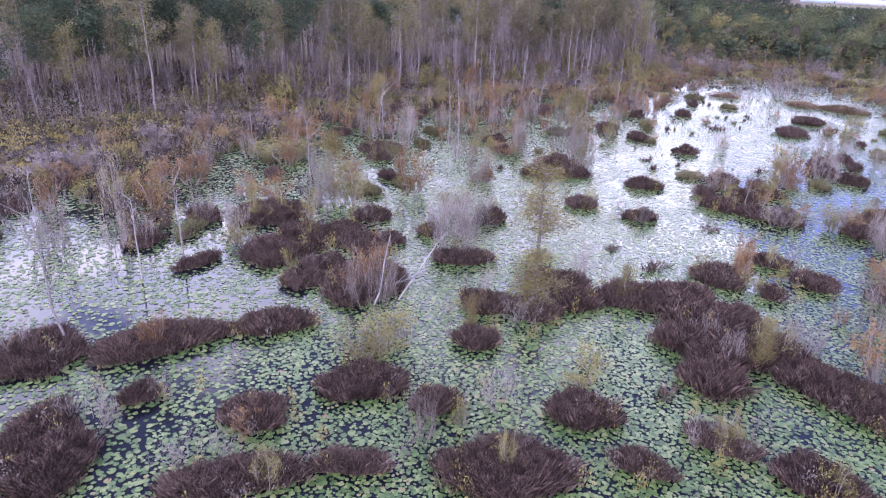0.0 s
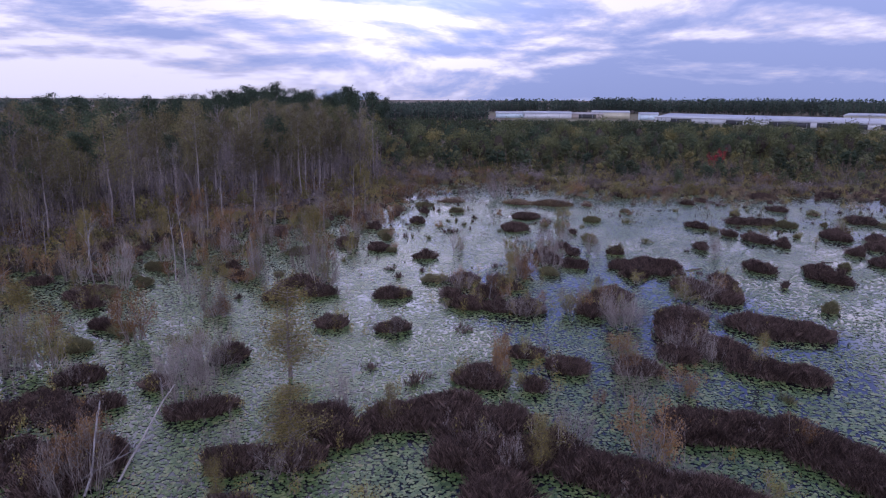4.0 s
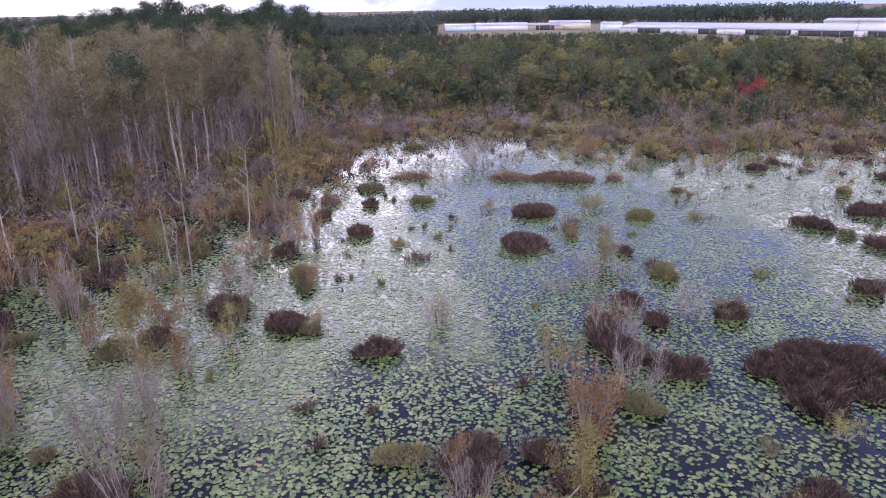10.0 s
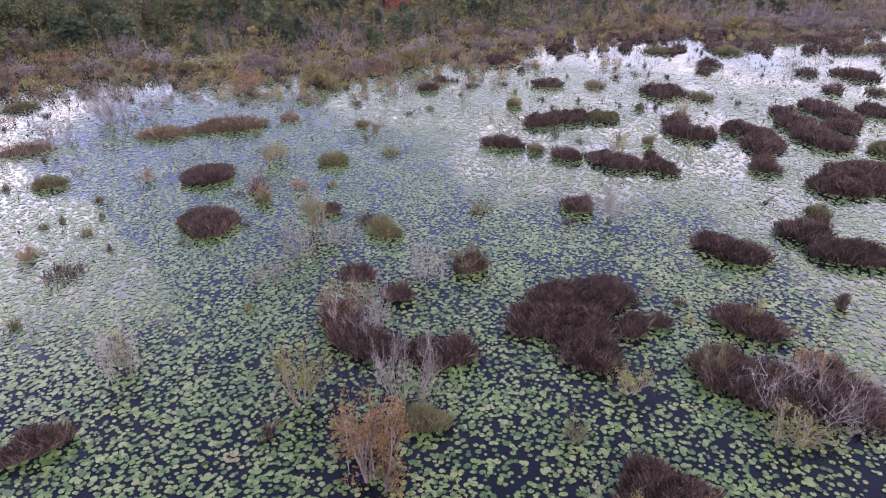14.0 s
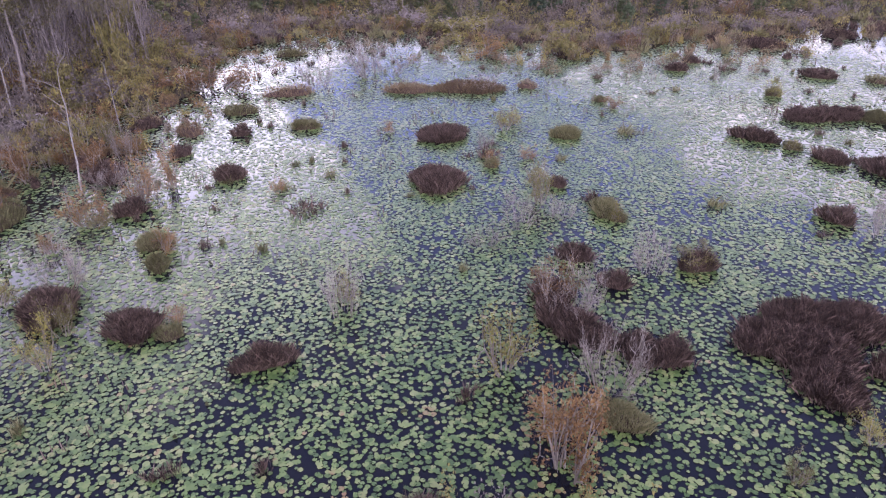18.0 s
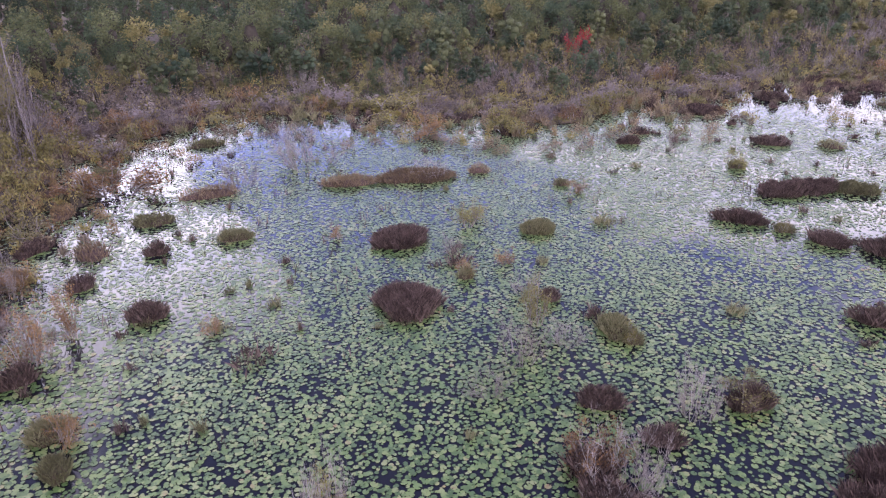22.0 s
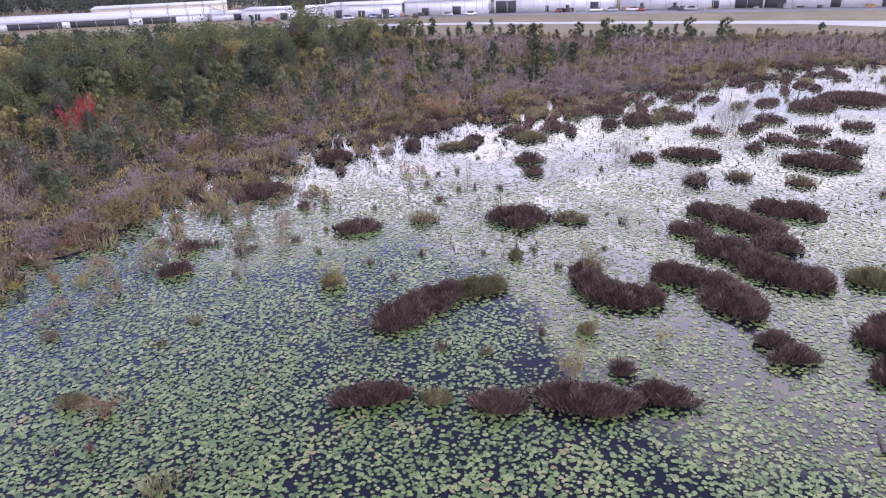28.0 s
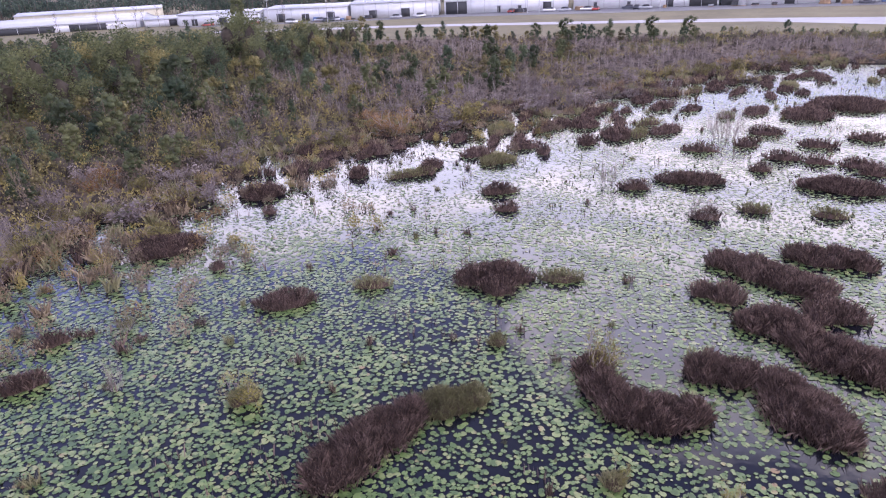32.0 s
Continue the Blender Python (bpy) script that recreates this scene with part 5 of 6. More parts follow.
sedge(-16.6, 38.3, 0.64, 0.71, 30, 1.00)
sedge(45.0, 100.0, 1.41, 0.83, -47, 1.00)
sedge(10.4, 41.3, 1.31, 0.87, -19, 1.00)
sedge(-16.0, 62.1, 0.42, 0.33, 25, 0.68, "green")
sedge(53.0, 87.8, 1.11, 0.47, -72, 0.85, "green")
sedge(48.5, 96.9, 0.99, 0.37, -54, 0.85, "green")
sedge(4.1, 43.5, 1.19, 0.46, -7, 1.00)
sedge(-16.8, 29.7, 1.80, 2.72, 29, 1.00)
sedge(-5.1, 88.5, 0.92, 0.51, 5, 1.00)
sedge(37.2, 107.7, 0.79, 0.33, -28, 1.00)
sedge(35.9, 66.1, 0.72, 0.33, -85, 0.85, "green")
sedge(14.5, 78.7, 0.63, 0.91, -27, 0.85, "green")
sedge(-14.0, 42.6, 1.01, 1.02, 23, 1.00)
sedge(-21.3, 39.0, 1.18, 0.81, 36, 1.00)
sedge(30.5, 84.5, 0.56, 0.33, -54, 0.68, "green")
sedge(32.6, 62.3, 1.75, 1.10, -66, 1.00)
sedge(-21.0, 63.9, 0.96, 0.34, 31, 1.00)
sedge(-13.1, 35.2, 1.77, 0.62, 20, 1.00)
sedge(-4.6, 48.0, 1.12, 0.54, 6, 1.00)
sedge(-16.3, 90.0, 0.29, 0.47, 21, 0.80)
sedge(6.7, 84.7, 1.57, 1.49, -12, 1.00)
sedge(-23.6, 30.8, 1.43, 2.08, 37, 1.00)
sedge(47.1, 106.9, 0.43, 0.33, -41, 0.80)
sedge(-8.9, 48.8, 0.98, 0.83, 12, 1.00)
sedge(41.0, 67.9, 1.83, 1.05, -83, 1.00)
sedge(-14.3, 92.8, 0.63, 0.33, 17, 1.00)
sedge(-6.9, 72.2, 0.48, 0.38, 7, 0.68, "green")
sedge(-23.1, 33.6, 1.42, 2.28, 34, 1.00)
sedge(23.0, 97.8, 0.53, 0.33, -32, 0.68, "green")
sedge(-16.3, 70.5, 0.86, 0.71, 21, 0.85, "green")
sedge(-21.5, 36.1, 0.54, 0.49, 31, 0.80)
sedge(-4.7, 96.5, 0.63, 0.33, 3, 1.00)
sedge(-31.6, 28.7, 1.22, 1.10, 48, 1.00)
sedge(-0.2, 96.9, 1.02, 0.36, -3, 0.85, "green")
sedge(4.9, 52.8, 1.18, 1.36, -7, 1.00)
sedge(44.4, 67.5, 2.47, 2.32, -84, 1.00)
sedge(18.8, 103.2, 0.80, 0.37, -24, 1.00, "rust")
sedge(15.9, 72.0, 0.88, 0.44, -24, 1.00)
sedge(15.8, 50.6, 1.71, 2.02, -22, 1.00)
sedge(-8.3, 98.0, 0.90, 1.28, 8, 1.00, "rust")
sedge(48.2, 112.4, 2.43, 1.46, -38, 1.00)
sedge(-28.2, 35.6, 1.37, 1.73, 38, 1.00)
sedge(62.6, 95.0, 0.88, 0.33, -67, 1.00)
sedge(-31.2, 33.8, 1.09, 1.14, 43, 1.00)
sedge(8.9, 92.5, 1.68, 1.22, -13, 1.00)
sedge(67.8, 79.6, 1.05, 0.37, -87, 0.85, "green")
sedge(68.2, 75.2, 1.00, 0.35, -92, 0.85, "green")
sedge(-4.9, 102.0, 1.29, 0.79, 3, 0.85, "green")
sedge(40.4, 72.4, 0.90, 0.33, -59, 1.00)
sedge(56.2, 110.9, 0.54, 0.33, -46, 0.80)
sedge(-8.5, 80.4, 0.74, 0.62, 8, 0.85, "green")
sedge(66.1, 97.1, 1.37, 0.48, -66, 1.00)
sedge(50.9, 69.8, 1.25, 0.90, -83, 0.85, "green")
sedge(70.3, 88.0, 1.11, 0.39, -78, 1.00)
sedge(-27.8, 52.3, 0.93, 0.33, 33, 1.00)
sedge(8.8, 104.5, 1.96, 0.69, -12, 1.00, "rust")
sedge(27.9, 53.4, 0.56, 0.72, -33, 0.85, "green")
sedge(13.8, 103.7, 2.49, 1.40, -18, 1.00, "rust")
sedge(-1.1, 106.3, 1.95, 0.96, -1, 1.00, "rust")
sedge(-21.0, 81.0, 1.05, 1.68, 21, 1.00)
sedge(73.3, 84.5, 2.51, 0.88, -82, 1.00)
sedge(54.2, 118.8, 1.14, 0.54, -39, 1.00)
sedge(-30.7, 76.7, 2.49, 2.77, 33, 1.00)
sedge(59.5, 114.6, 1.61, 1.46, -46, 1.00)
sedge(-29.3, 55.2, 1.66, 1.11, 32, 1.00)
sedge(74.7, 74.5, 2.86, 1.34, -93, 1.00)
sedge(68.9, 104.9, 0.72, 0.33, -60, 1.00)
sedge(77.9, 80.1, 0.82, 0.33, -87, 1.00)
sedge(-26.9, 83.6, 1.11, 1.53, 26, 1.00)
sedge(79.2, 72.5, 0.92, 0.33, -95, 1.00)
sedge(-12.5, 90.6, 1.11, 1.52, 10, 1.00)
sedge(81.2, 73.1, 1.75, 0.61, -94, 1.00)
sedge(81.4, 76.1, 1.14, 0.40, -91, 1.00)
sedge(78.3, 98.0, 0.62, 0.81, -70, 1.00)
sedge(82.0, 78.7, 1.50, 0.52, -89, 1.00)
sedge(82.9, 85.4, 1.51, 0.53, -82, 1.00)
sedge(73.5, 112.3, 0.82, 0.33, -56, 1.00)
sedge(-13.9, 117.3, 1.36, 1.51, 10, 1.00, "rust")
sedge(75.8, 111.9, 0.84, 0.33, -58, 1.00)
sedge(85.9, 81.9, 0.93, 0.78, -86, 1.00)
sedge(87.2, 76.3, 1.56, 0.55, -91, 1.00)
sedge(65.4, 82.3, 1.01, 0.35, -73, 1.00)
sedge(-0.3, 121.2, 1.42, 0.82, -2, 0.85, "green")
sedge(72.5, 120.0, 1.14, 1.83, -50, 1.00)
sedge(75.5, 117.0, 1.44, 1.55, -54, 1.00)
sedge(86.5, 93.6, 1.55, 2.08, -76, 1.00)
sedge(90.9, 72.5, 1.53, 0.58, -94, 1.00)
sedge(91.1, 80.7, 1.71, 0.77, -87, 1.00)
sedge(89.9, 97.8, 1.70, 1.12, -73, 1.00)
sedge(100.3, 77.6, 2.32, 2.67, -90, 1.00)
sedge(106.9, 73.7, 3.63, 4.00, -92, 1.00)
sedge_chain([(35.4, 89.9, 1.07), (36.9, 89.7, 1.05), (38.1, 89.3, 1.00), (39.1, 89.1, 0.64)], 1.0)
sedge_chain([(40.2, 88.2, 0.87), (41.1, 87.4, 0.62)], 0.85, "green")
sedge_chain([(45.0, 83.7, 0.73), (43.6, 82.8, 0.86), (42.7, 81.6, 0.98), (42.9, 80.4, 1.00), (43.4, 79.5, 0.64)], 1.0)
sedge_chain([(46.6, 79.5, 0.84), (46.8, 78.4, 0.87)], 1.0)
sedge_chain([(46.3, 76.6, 1.03), (45.0, 75.8, 1.33), (44.3, 75.1, 0.94)], 1.0)
sedge_chain([(50.7, 76.2, 0.97), (49.7, 74.9, 1.21), (49.3, 73.8, 1.17), (49.3, 72.6, 1.04)], 1.0)
sedge_chain([(51.6, 78.1, 0.86), (52.1, 76.9, 0.93)], 1.0)
sedge_chain([(58.3, 80.1, 1.03), (57.6, 78.6, 1.28), (56.7, 76.9, 1.35), (56.2, 75.7, 0.92)], 1.0)
sedge_chain([(60.6, 76.3, 1.11), (60.8, 74.7, 1.14), (60.4, 73.6, 0.70)], 1.0)
sedge_chain([(53.7, 75.4, 0.98), (53.8, 74.4, 0.78)], 1.0)
sedge_chain([(54.1, 80.8, 0.60), (53.9, 79.6, 0.80)], 1.0)
sedge_chain([(51.6, 91.9, 1.23), (52.3, 90.5, 1.16), (50.6, 90.5, 0.82)], 1.0)
sedge_chain([(17.5, 66.8, 1.38), (19.1, 66.4, 1.40), (15.2, 66.3, 0.96), (16.4, 65.0, 1.41), (15.7, 63.2, 1.05), (18.4, 63.6, 0.58)], 1.0)
sedge_chain([(8.6, 71.3, 0.74), (8.3, 69.8, 0.80), (8.6, 68.6, 0.82), (9.1, 67.8, 0.68)], 1.0)
sedge_chain([(10.4, 66.7, 0.80), (11.3, 66.2, 0.67)], 1.0)
sedge_chain([(19.2, 59.6, 1.16), (19.5, 58.2, 1.21), (20.2, 56.9, 1.28), (21.2, 55.9, 1.16), (22.1, 57.4, 0.73)], 1.0)
sedge_chain([(14.8, 47.6, 1.39), (15.3, 45.2, 1.56), (16.5, 44.4, 1.38), (13.5, 43.7, 1.20)], 1.0)
sedge_chain([(20.5, 49.5, 1.56), (22.0, 48.4, 1.62), (23.6, 47.7, 1.33)], 1.0)
sedge_chain([(16.9, 42.0, 1.00), (18.1, 41.1, 1.12), (19.7, 40.5, 1.10)], 1.0)
tuft(14.6, 80.1, 0.78)
tuft(5.5, 74.4, 0.26)
tuft(34.6, 84.3, 0.33)
tuft(20.5, 77.9, 0.67)
tuft(34.0, 86.4, 0.33)
tuft(23.8, 73.3, 0.33)
tuft(-6.0, 79.6, 0.35)
tuft(-0.2, 26.2, 0.72)
tuft(15.0, 86.4, 0.49)
tuft(40.7, 95.7, 0.30)
tuft(-17.3, 55.1, 0.45)
tuft(-2.4, 39.3, 0.79)
tuft(40.8, 99.9, 0.33)
tuft(-5.5, 62.0, 0.56)
tuft(30.5, 99.0, 0.47)
tuft(-5.1, 41.4, 0.63)
tuft(-3.5, 64.2, 0.39)
tuft(17.0, 37.4, 0.68)
tuft(-6.4, 87.0, 0.36)
tuft(-6.0, 64.8, 0.33)
tuft(0.8, 87.3, 0.45)
tuft(21.3, 90.2, 0.82)
tuft(3.5, 65.9, 0.46)
tuft(-1.1, 82.2, 1.05)
tuft(-1.3, 89.8, 0.33)
tuft(35.8, 101.8, 0.33)
tuft(52.7, 98.5, 0.69)
tuft(11.6, 90.2, 0.42)
tuft(-0.0, 48.6, 0.76)
tuft(38.2, 104.0, 0.55)
tuft(55.6, 98.5, 0.33)
tuft(35.1, 65.3, 0.62)
tuft(-24.4, 66.5, 1.00)
tuft(38.5, 106.7, 0.45)
tuft(10.7, 88.3, 0.87)
tuft(-2.8, 97.8, 0.37)
tuft(37.2, 110.7, 0.37)
tuft(-2.3, 86.1, 0.63)
yellow(0.0, 73.1, 0.49, 1.6)
yellow(14.5, 77.5, 0.44, 1.0)
yellow(5.1, 66.8, 1.00, 2.7)
yellow(-1.0, 53.2, 0.42, 0.9)
yellow(15.3, 60.8, 0.66, 1.2)
yellow(-7.3, 20.5, 0.38, 1.4)
yellow(34.6, 80.3, 0.68, 1.8)
yellow(37.2, 95.7, 0.86, 1.3)
yellow(44.9, 83.5, 0.85, 2.2)
yellow(21.9, 56.1, 0.45, 1.2)
yellow(-3.7, 25.4, 0.79, 0.9)
yellow(39.1, 77.7, 0.35, 1.0)
yellow(38.9, 81.1, 0.35, 0.9)
yellow(12.2, 54.6, 0.44, 1.3)
yellow(-20.4, 56.8, 0.48, 2.2)
yellow(13.5, 93.0, 0.87, 1.6)
yellow(-26.1, 31.0, 1.17, 1.6)
yellow(14.4, 94.5, 0.84, 1.2)
yellow(-17.2, 98.5, 1.41, 1.4)
yellow(-34.8, 48.3, 2.72, 1.9)
sedge(86.1, 105.6, 2.6, 1.3, 10, 0.90, "green")
yellow(20.2, 127.0, 4.41, 2.0)
sedge_chain([(-7.8, 34.7, 0.95), (-6.6, 34.1, 1.3), (-5.4, 32.9, 0.96)], 1.05)
sedge_chain([(-3.6, 34.5, 1.08), (-2.3, 34.8, 1.31), (-0.9, 35.5, 1.32), (-0.0, 36.3, 0.9)], 1.10)
sedge_chain([(0.4, 33.6, 1.27), (2.1, 34.2, 1.23), (0.2, 31.1, 1.27), (1.7, 30.8, 1.46), (3.1, 31.2, 1.2), (1.5, 28.2, 1.26), (4.3, 31.9, 0.93)], 1.20)
sedge_chain([(5.2, 30.4, 1.07), (6.3, 29.7, 1.28), (7.6, 29.0, 1.27), (8.9, 28.3, 1.26), (10.2, 27.9, 1.26), (10.7, 27.0, 1.08)], 1.10)
sedge_chain([(10.8, 34.1, 1.34), (12.2, 33.9, 1.35), (13.7, 33.8, 1.36), (15.5, 33.4, 1.24), (16.2, 32.1, 1.47), (16.9, 30.9, 1.45), (17.4, 29.7, 1.42)], 1.10)
sedge_chain([(-20.0, 28.2, 0.8), (-19.4, 28.8, 0.68)], 0.90)
sedge_chain([(-20.1, 30.5, 0.91), (-19.7, 31.1, 0.72)], 0.80)
sedge_chain([(-27.4, 36.3, 1.77), (-26.7, 37.0, 1.18)], 1.00)
sedge_chain([(-19.5, 34.5, 1.39), (-21.5, 35.8, 1.16)], 0.90)
bare(10.0, 40.7, 1.30, 1.9)
bare(5.1, 32.3, 1.00, 1.7)
bare(9.1, 30.0, 1.40, 2.2)
rusty(8.3, 31.2, 1.20, 3.0)
sapling(3.4, 30.1, 0.60, 2.6)
sapling(-3.4, 34.1, 0.50, 2.2)
bare(2.0, 30.0, 0.50, 1.8)
bare(11.3, 49.3, 1.20, 2.0)
yellow(12.3, 28.3, 0.80, 1.4)
yellow(-13.5, 24.6, 0.90, 1.6)
yellow(-12.0, 25.4, 1.00, 1.9)
yellow(-3.8, 27.0, 0.80, 1.3)
bare(-7.9, 30.2, 1.20, 1.6)
rusty(-16.5, 29.0, 1.00, 2.2)
rusty(-16.4, 31.4, 0.90, 2.0)
rusty(-24.0, 40.5, 1.30, 3.0)
bare(-13.7, 39.3, 1.20, 2.6)
bare(-15.8, 39.0, 1.10, 2.4)
bare(-5.8, 36.0, 0.90, 2.6)
rusty(2.4, 41.2, 0.70, 1.6)
bare(-26.4, 39.7, 0.90, 3.2)
bare(-25.5, 39.8, 0.80, 3.2)
yellow(-34.2, 48.5, 1.80, 1.4)
yellow(-36.7, 47.4, 1.40, 1.4)
sapling(-18.6, 55.3, 0.50, 2.6)
rusty(8.3, 52.3, 0.90, 2.0)
bare(15.3, 42.7, 0.50, 2.0)
rusty(2.5, 41.4, 0.60, 2.6)
bare(11.8, 49.7, 1.10, 1.8)
bare(14.0, 44.2, 1.20, 1.9)
yellow(17.6, 56.1, 1.00, 1.5)
rusty(11.4, 55.2, 0.70, 1.6)
yellow(10.5, 45.0, 0.80, 1.0)
bare(5.1, 51.6, 1.00, 1.5)
rusty(-16.9, 43.2, 1.20, 2.0)
bare(-17.5, 51.6, 0.70, 1.6)
yellow(-21.8, 59.2, 0.90, 1.3)
bare(-18.6, 64.0, 0.50, 3.6)
bare(-17.7, 62.8, 0.50, 3.4)
bare(-13.0, 65.2, 0.60, 3.0)
bare(0.3, 58.7, 1.00, 1.8)


def scatter_tufts():
    """Loose dark stems and tufts over the shallow northern half of the pond."""
    r = np.random.default_rng(77)
    for x, y in spots_in(190, -40, 130, 60, 133, lambda x, y: water_gap(x, y) > 1.0 and r.uniform() < 0.15 + 0.85 * math.exp(-((water_gap(x, y) - 6) / 16) ** 2), r, 1.5):
        tuft(x, y, r.uniform(0.14, 0.42), group="scattered tufts in the shallows")


def western_shallows():
    """Loose shrubs and slim dead trees that crowd the shallows off the west shore."""
    r = np.random.default_rng(88)
    spots = spots_in(150, -46, -8, 26, 100, lambda x, y: 0.5 < water_gap(x, y) < 26 and r.uniform() < math.exp(-water_gap(x, y) / 15), r, 1.5)
    for x, y in spots:
        k = r.uniform()
        if k < 0.17:
            bare(x, y, r.uniform(0.5, 1.0), r.uniform(1.6, 3.6))
        elif k < 0.29:
            dead_tree(x, y, r.uniform(3.5, 7))
        elif k < 0.58:
            rusty(x, y, r.uniform(0.5, 1.1), r.uniform(1.2, 3.2))
        elif k < 0.66:
            yellow(x, y, r.uniform(0.5, 1.1), r.uniform(1.0, 2.4))
        elif k < 0.74:
            sapling(x, y, 1, r.uniform(3.0, 5.5))
        else:
            sedge(x, y, r.uniform(0.5, 1.5), r.uniform(0.4, 0.9), r.uniform(0, 180), r.uniform(0.7, 1.0), r.choice(["brown", "green"]))


def western_marsh():
    """Scrub standing in the shallow western marsh, with leads of open water between."""
    r = np.random.default_rng(97)

    def grown(x, y):
        d = water_gap(x, y)
        reach = float(np.interp(y, (20, 45, 60, 90, 110), (20, 17, 10, 9, 7)))
        lead = math.sin(0.33 * x + 0.21 * y + 1.4 * math.sin(0.19 * y)) + 0.6 * float(rough(np.array(x), np.array(y), 12, 24))
        return 0 < d < reach and lead + 0.9 * (1 - 2 * d / reach) > -0.1

    groups = {"mauve": [], "tan": [], "rust": [], "brown": []}
    for x, y in spots_in(620, -50, -8, 12, 112, grown, r, 1.15):
        k = r.uniform() + 0.2 * float(rough(np.array(x), np.array(y), 0, 12)) + (0.22 if y > 60 else 0)
        kind = "mauve" if k < 0.30 else "brown" if k < 0.52 else "tan" if k < 0.82 else "rust"
        groups[kind].append((x, y, r.uniform(0.4, 1.0), r.uniform(0.6, 1.3) if kind == "brown" else r.uniform(0.8, 2.4)))
    for kind, mat, upright, words in (("mauve", M_SCRUB_MAUVE, 1.8, "leafless mauve shrubs standing in shallow water"), ("brown", M_SEDGE, 1.6, "brown sedge crowded in the western shallows"),
                                      ("tan", M_SCRUB_TAN, 0.8, "tan and olive shrubs in the western shallows"), ("rust", M_SCRUB_RUST, 0.6, "rust coloured shrubs in the western shallows")):
        g = np.array(groups[kind])
        bush_mass("shallows_scrub", words, g[:, :2], g[:, 2], g[:, 3], mat, 150, 0.085, r, upright)


def island_shrubs():
    """Thin shrubs and slim saplings that grow out of the sedge near the first stretch of the flight."""
    r = np.random.default_rng(93)
    homes = [o for o in scene.objects if o.name.startswith("sedge_island") and o.location.y < 62 and o.location.x < 26]
    for mat, words in ((M_SCRUB_MAUVE, "thin mauve twigs growing from the sedge islands"), (M_SCRUB_TAN, "tan and olive stems round the sedge islands")):
        spots = np.array([(o.location.x + r.normal() * 1.3, o.location.y + r.normal() * 1.0) for o in homes for _ in range(3)])
        bush_mass("island_twigs", words, spots, r.uniform(0.22, 0.5, len(spots)), r.uniform(0.8, 1.7, len(spots)), mat, 70, 0.055, r, 2.2, False)
    for home in homes:
        if r.uniform() < 0.42:
            continue
        x, y = home.location.x + r.normal() * 0.6, home.location.y + r.normal() * 0.4
        k = r.uniform()
        if k < 0.22:
            bare(x, y, r.uniform(0.4, 0.8), r.uniform(1.5, 2.6))
        elif k < 0.62:
            rusty(x, y, r.uniform(0.35, 0.75), r.uniform(1.3, 2.3))
        elif k < 0.86:
            yellow(x, y, r.uniform(0.3, 0.6), r.uniform(1.2, 1.9))
        else:
            sapling(x, y, 0.5, r.uniform(1.8, 3.2))


def west_shoal():
    """Low olive and rust grown hummocks along the foot of the western woods."""
    r = np.random.default_rng(91)
    for x, y in spots_in(70, -40, -8, 70, 124, lambda x, y: -2 < water_gap(x, y) < 9, r, 1.9):
        k = r.uniform()
        if k < 0.5:
            sedge(x, y, r.uniform(0.6, 1.6), r.uniform(0.5, 1.0), r.uniform(0, 180), r.uniform(0.6, 0.9), "rust" if k < 0.3 else "green")
        elif k < 0.75:
            rusty(x, y, r.uniform(0.6, 1.2), r.uniform(0.9, 1.8))
        else:
            yellow(x, y, r.uniform(0.6, 1.3), r.uniform(0.8, 1.5))


def north_shoal():
    """Hummocks and thin scrub standing in the bright shallows off the north shore."""
    r = np.random.default_rng(99)
    groups = {"mauve": [], "tan": [], "rust": [], "brown": []}
    for x, y in spots_in(430, -16, 92, 92, 136, lambda x, y: 0 < water_gap(x, y) < 13 and r.uniform() < math.exp(-water_gap(x, y) / 6.5) and math.sin(0.45 * x + 1.1 * math.sin(0.5 * y)) > -0.5, r, 0.9):
        k = r.uniform() + (0.25 if x < 5 else 0)
        kind = "mauve" if k < 0.38 else "brown" if k < 0.66 else "tan" if k < 0.88 else "rust"
        groups[kind].append((x, y, r.uniform(0.35, 0.95), r.uniform(0.4, 1.3)))
    for kind, mat, upright, words in (("mauve", M_HEATH, 1.8, "thin brown scrub in the northern shallows"), ("brown", M_SCRUB_BROWN, 1.4, "brown sedge hummocks in the northern shallows"),
                                      ("tan", M_SCRUB_TAN, 0.8, "tan and olive hummocks in the northern shallows"), ("rust", M_SCRUB_RUST, 0.6, "rusty hummocks in the northern shallows")):
        g = np.array(groups[kind])
        bush_mass("shoal_scrub", words, g[:, :2], g[:, 2], g[:, 3], mat, 200, 0.07, r, upright, False)
    stems = spots_in(800, -30, 130, 60, 132, lambda x, y: 0.5 < water_gap(x, y) < 30 and float(rough(np.array(x * 1.3), np.array(y * 1.3), 12, 24)) > 0.35, r, 0.5)
    roots = np.array([(x + r.normal() * 0.15, y + r.normal() * 0.15, -0.03) for x, y in stems for _ in range(4)])
    data = blades(roots, np.full(len(roots), 0.6), r.normal(size=(len(roots), 3)) * (0.12, 0.12, 0), 0.045, r)
    tagged(new("dead_stems", mesh_of("dead_stems", *data, M_SEDGE)), "sparse dark dead stems standing in shallow water", "dead stems", kind="stuff")


def eastern_mounds():
    """Low sedge mounds broken off the eastern and northern marsh, with leads of water between."""
    r = np.random.default_rng(95)
    for x, y in spots_in(105, 66, 152, 50, 118, lambda x, y: 0.3 < water_gap(x, y) < 18 and r.uniform() < math.exp(-water_gap(x, y) / 9), r, 2.3):
        sedge(x, y, r.uniform(0.7, 2.6), r.uniform(0.45, 1.1), r.uniform(-50, 20), r.uniform(0.7, 1.0), "green" if r.uniform() < 0.2 else "brown")


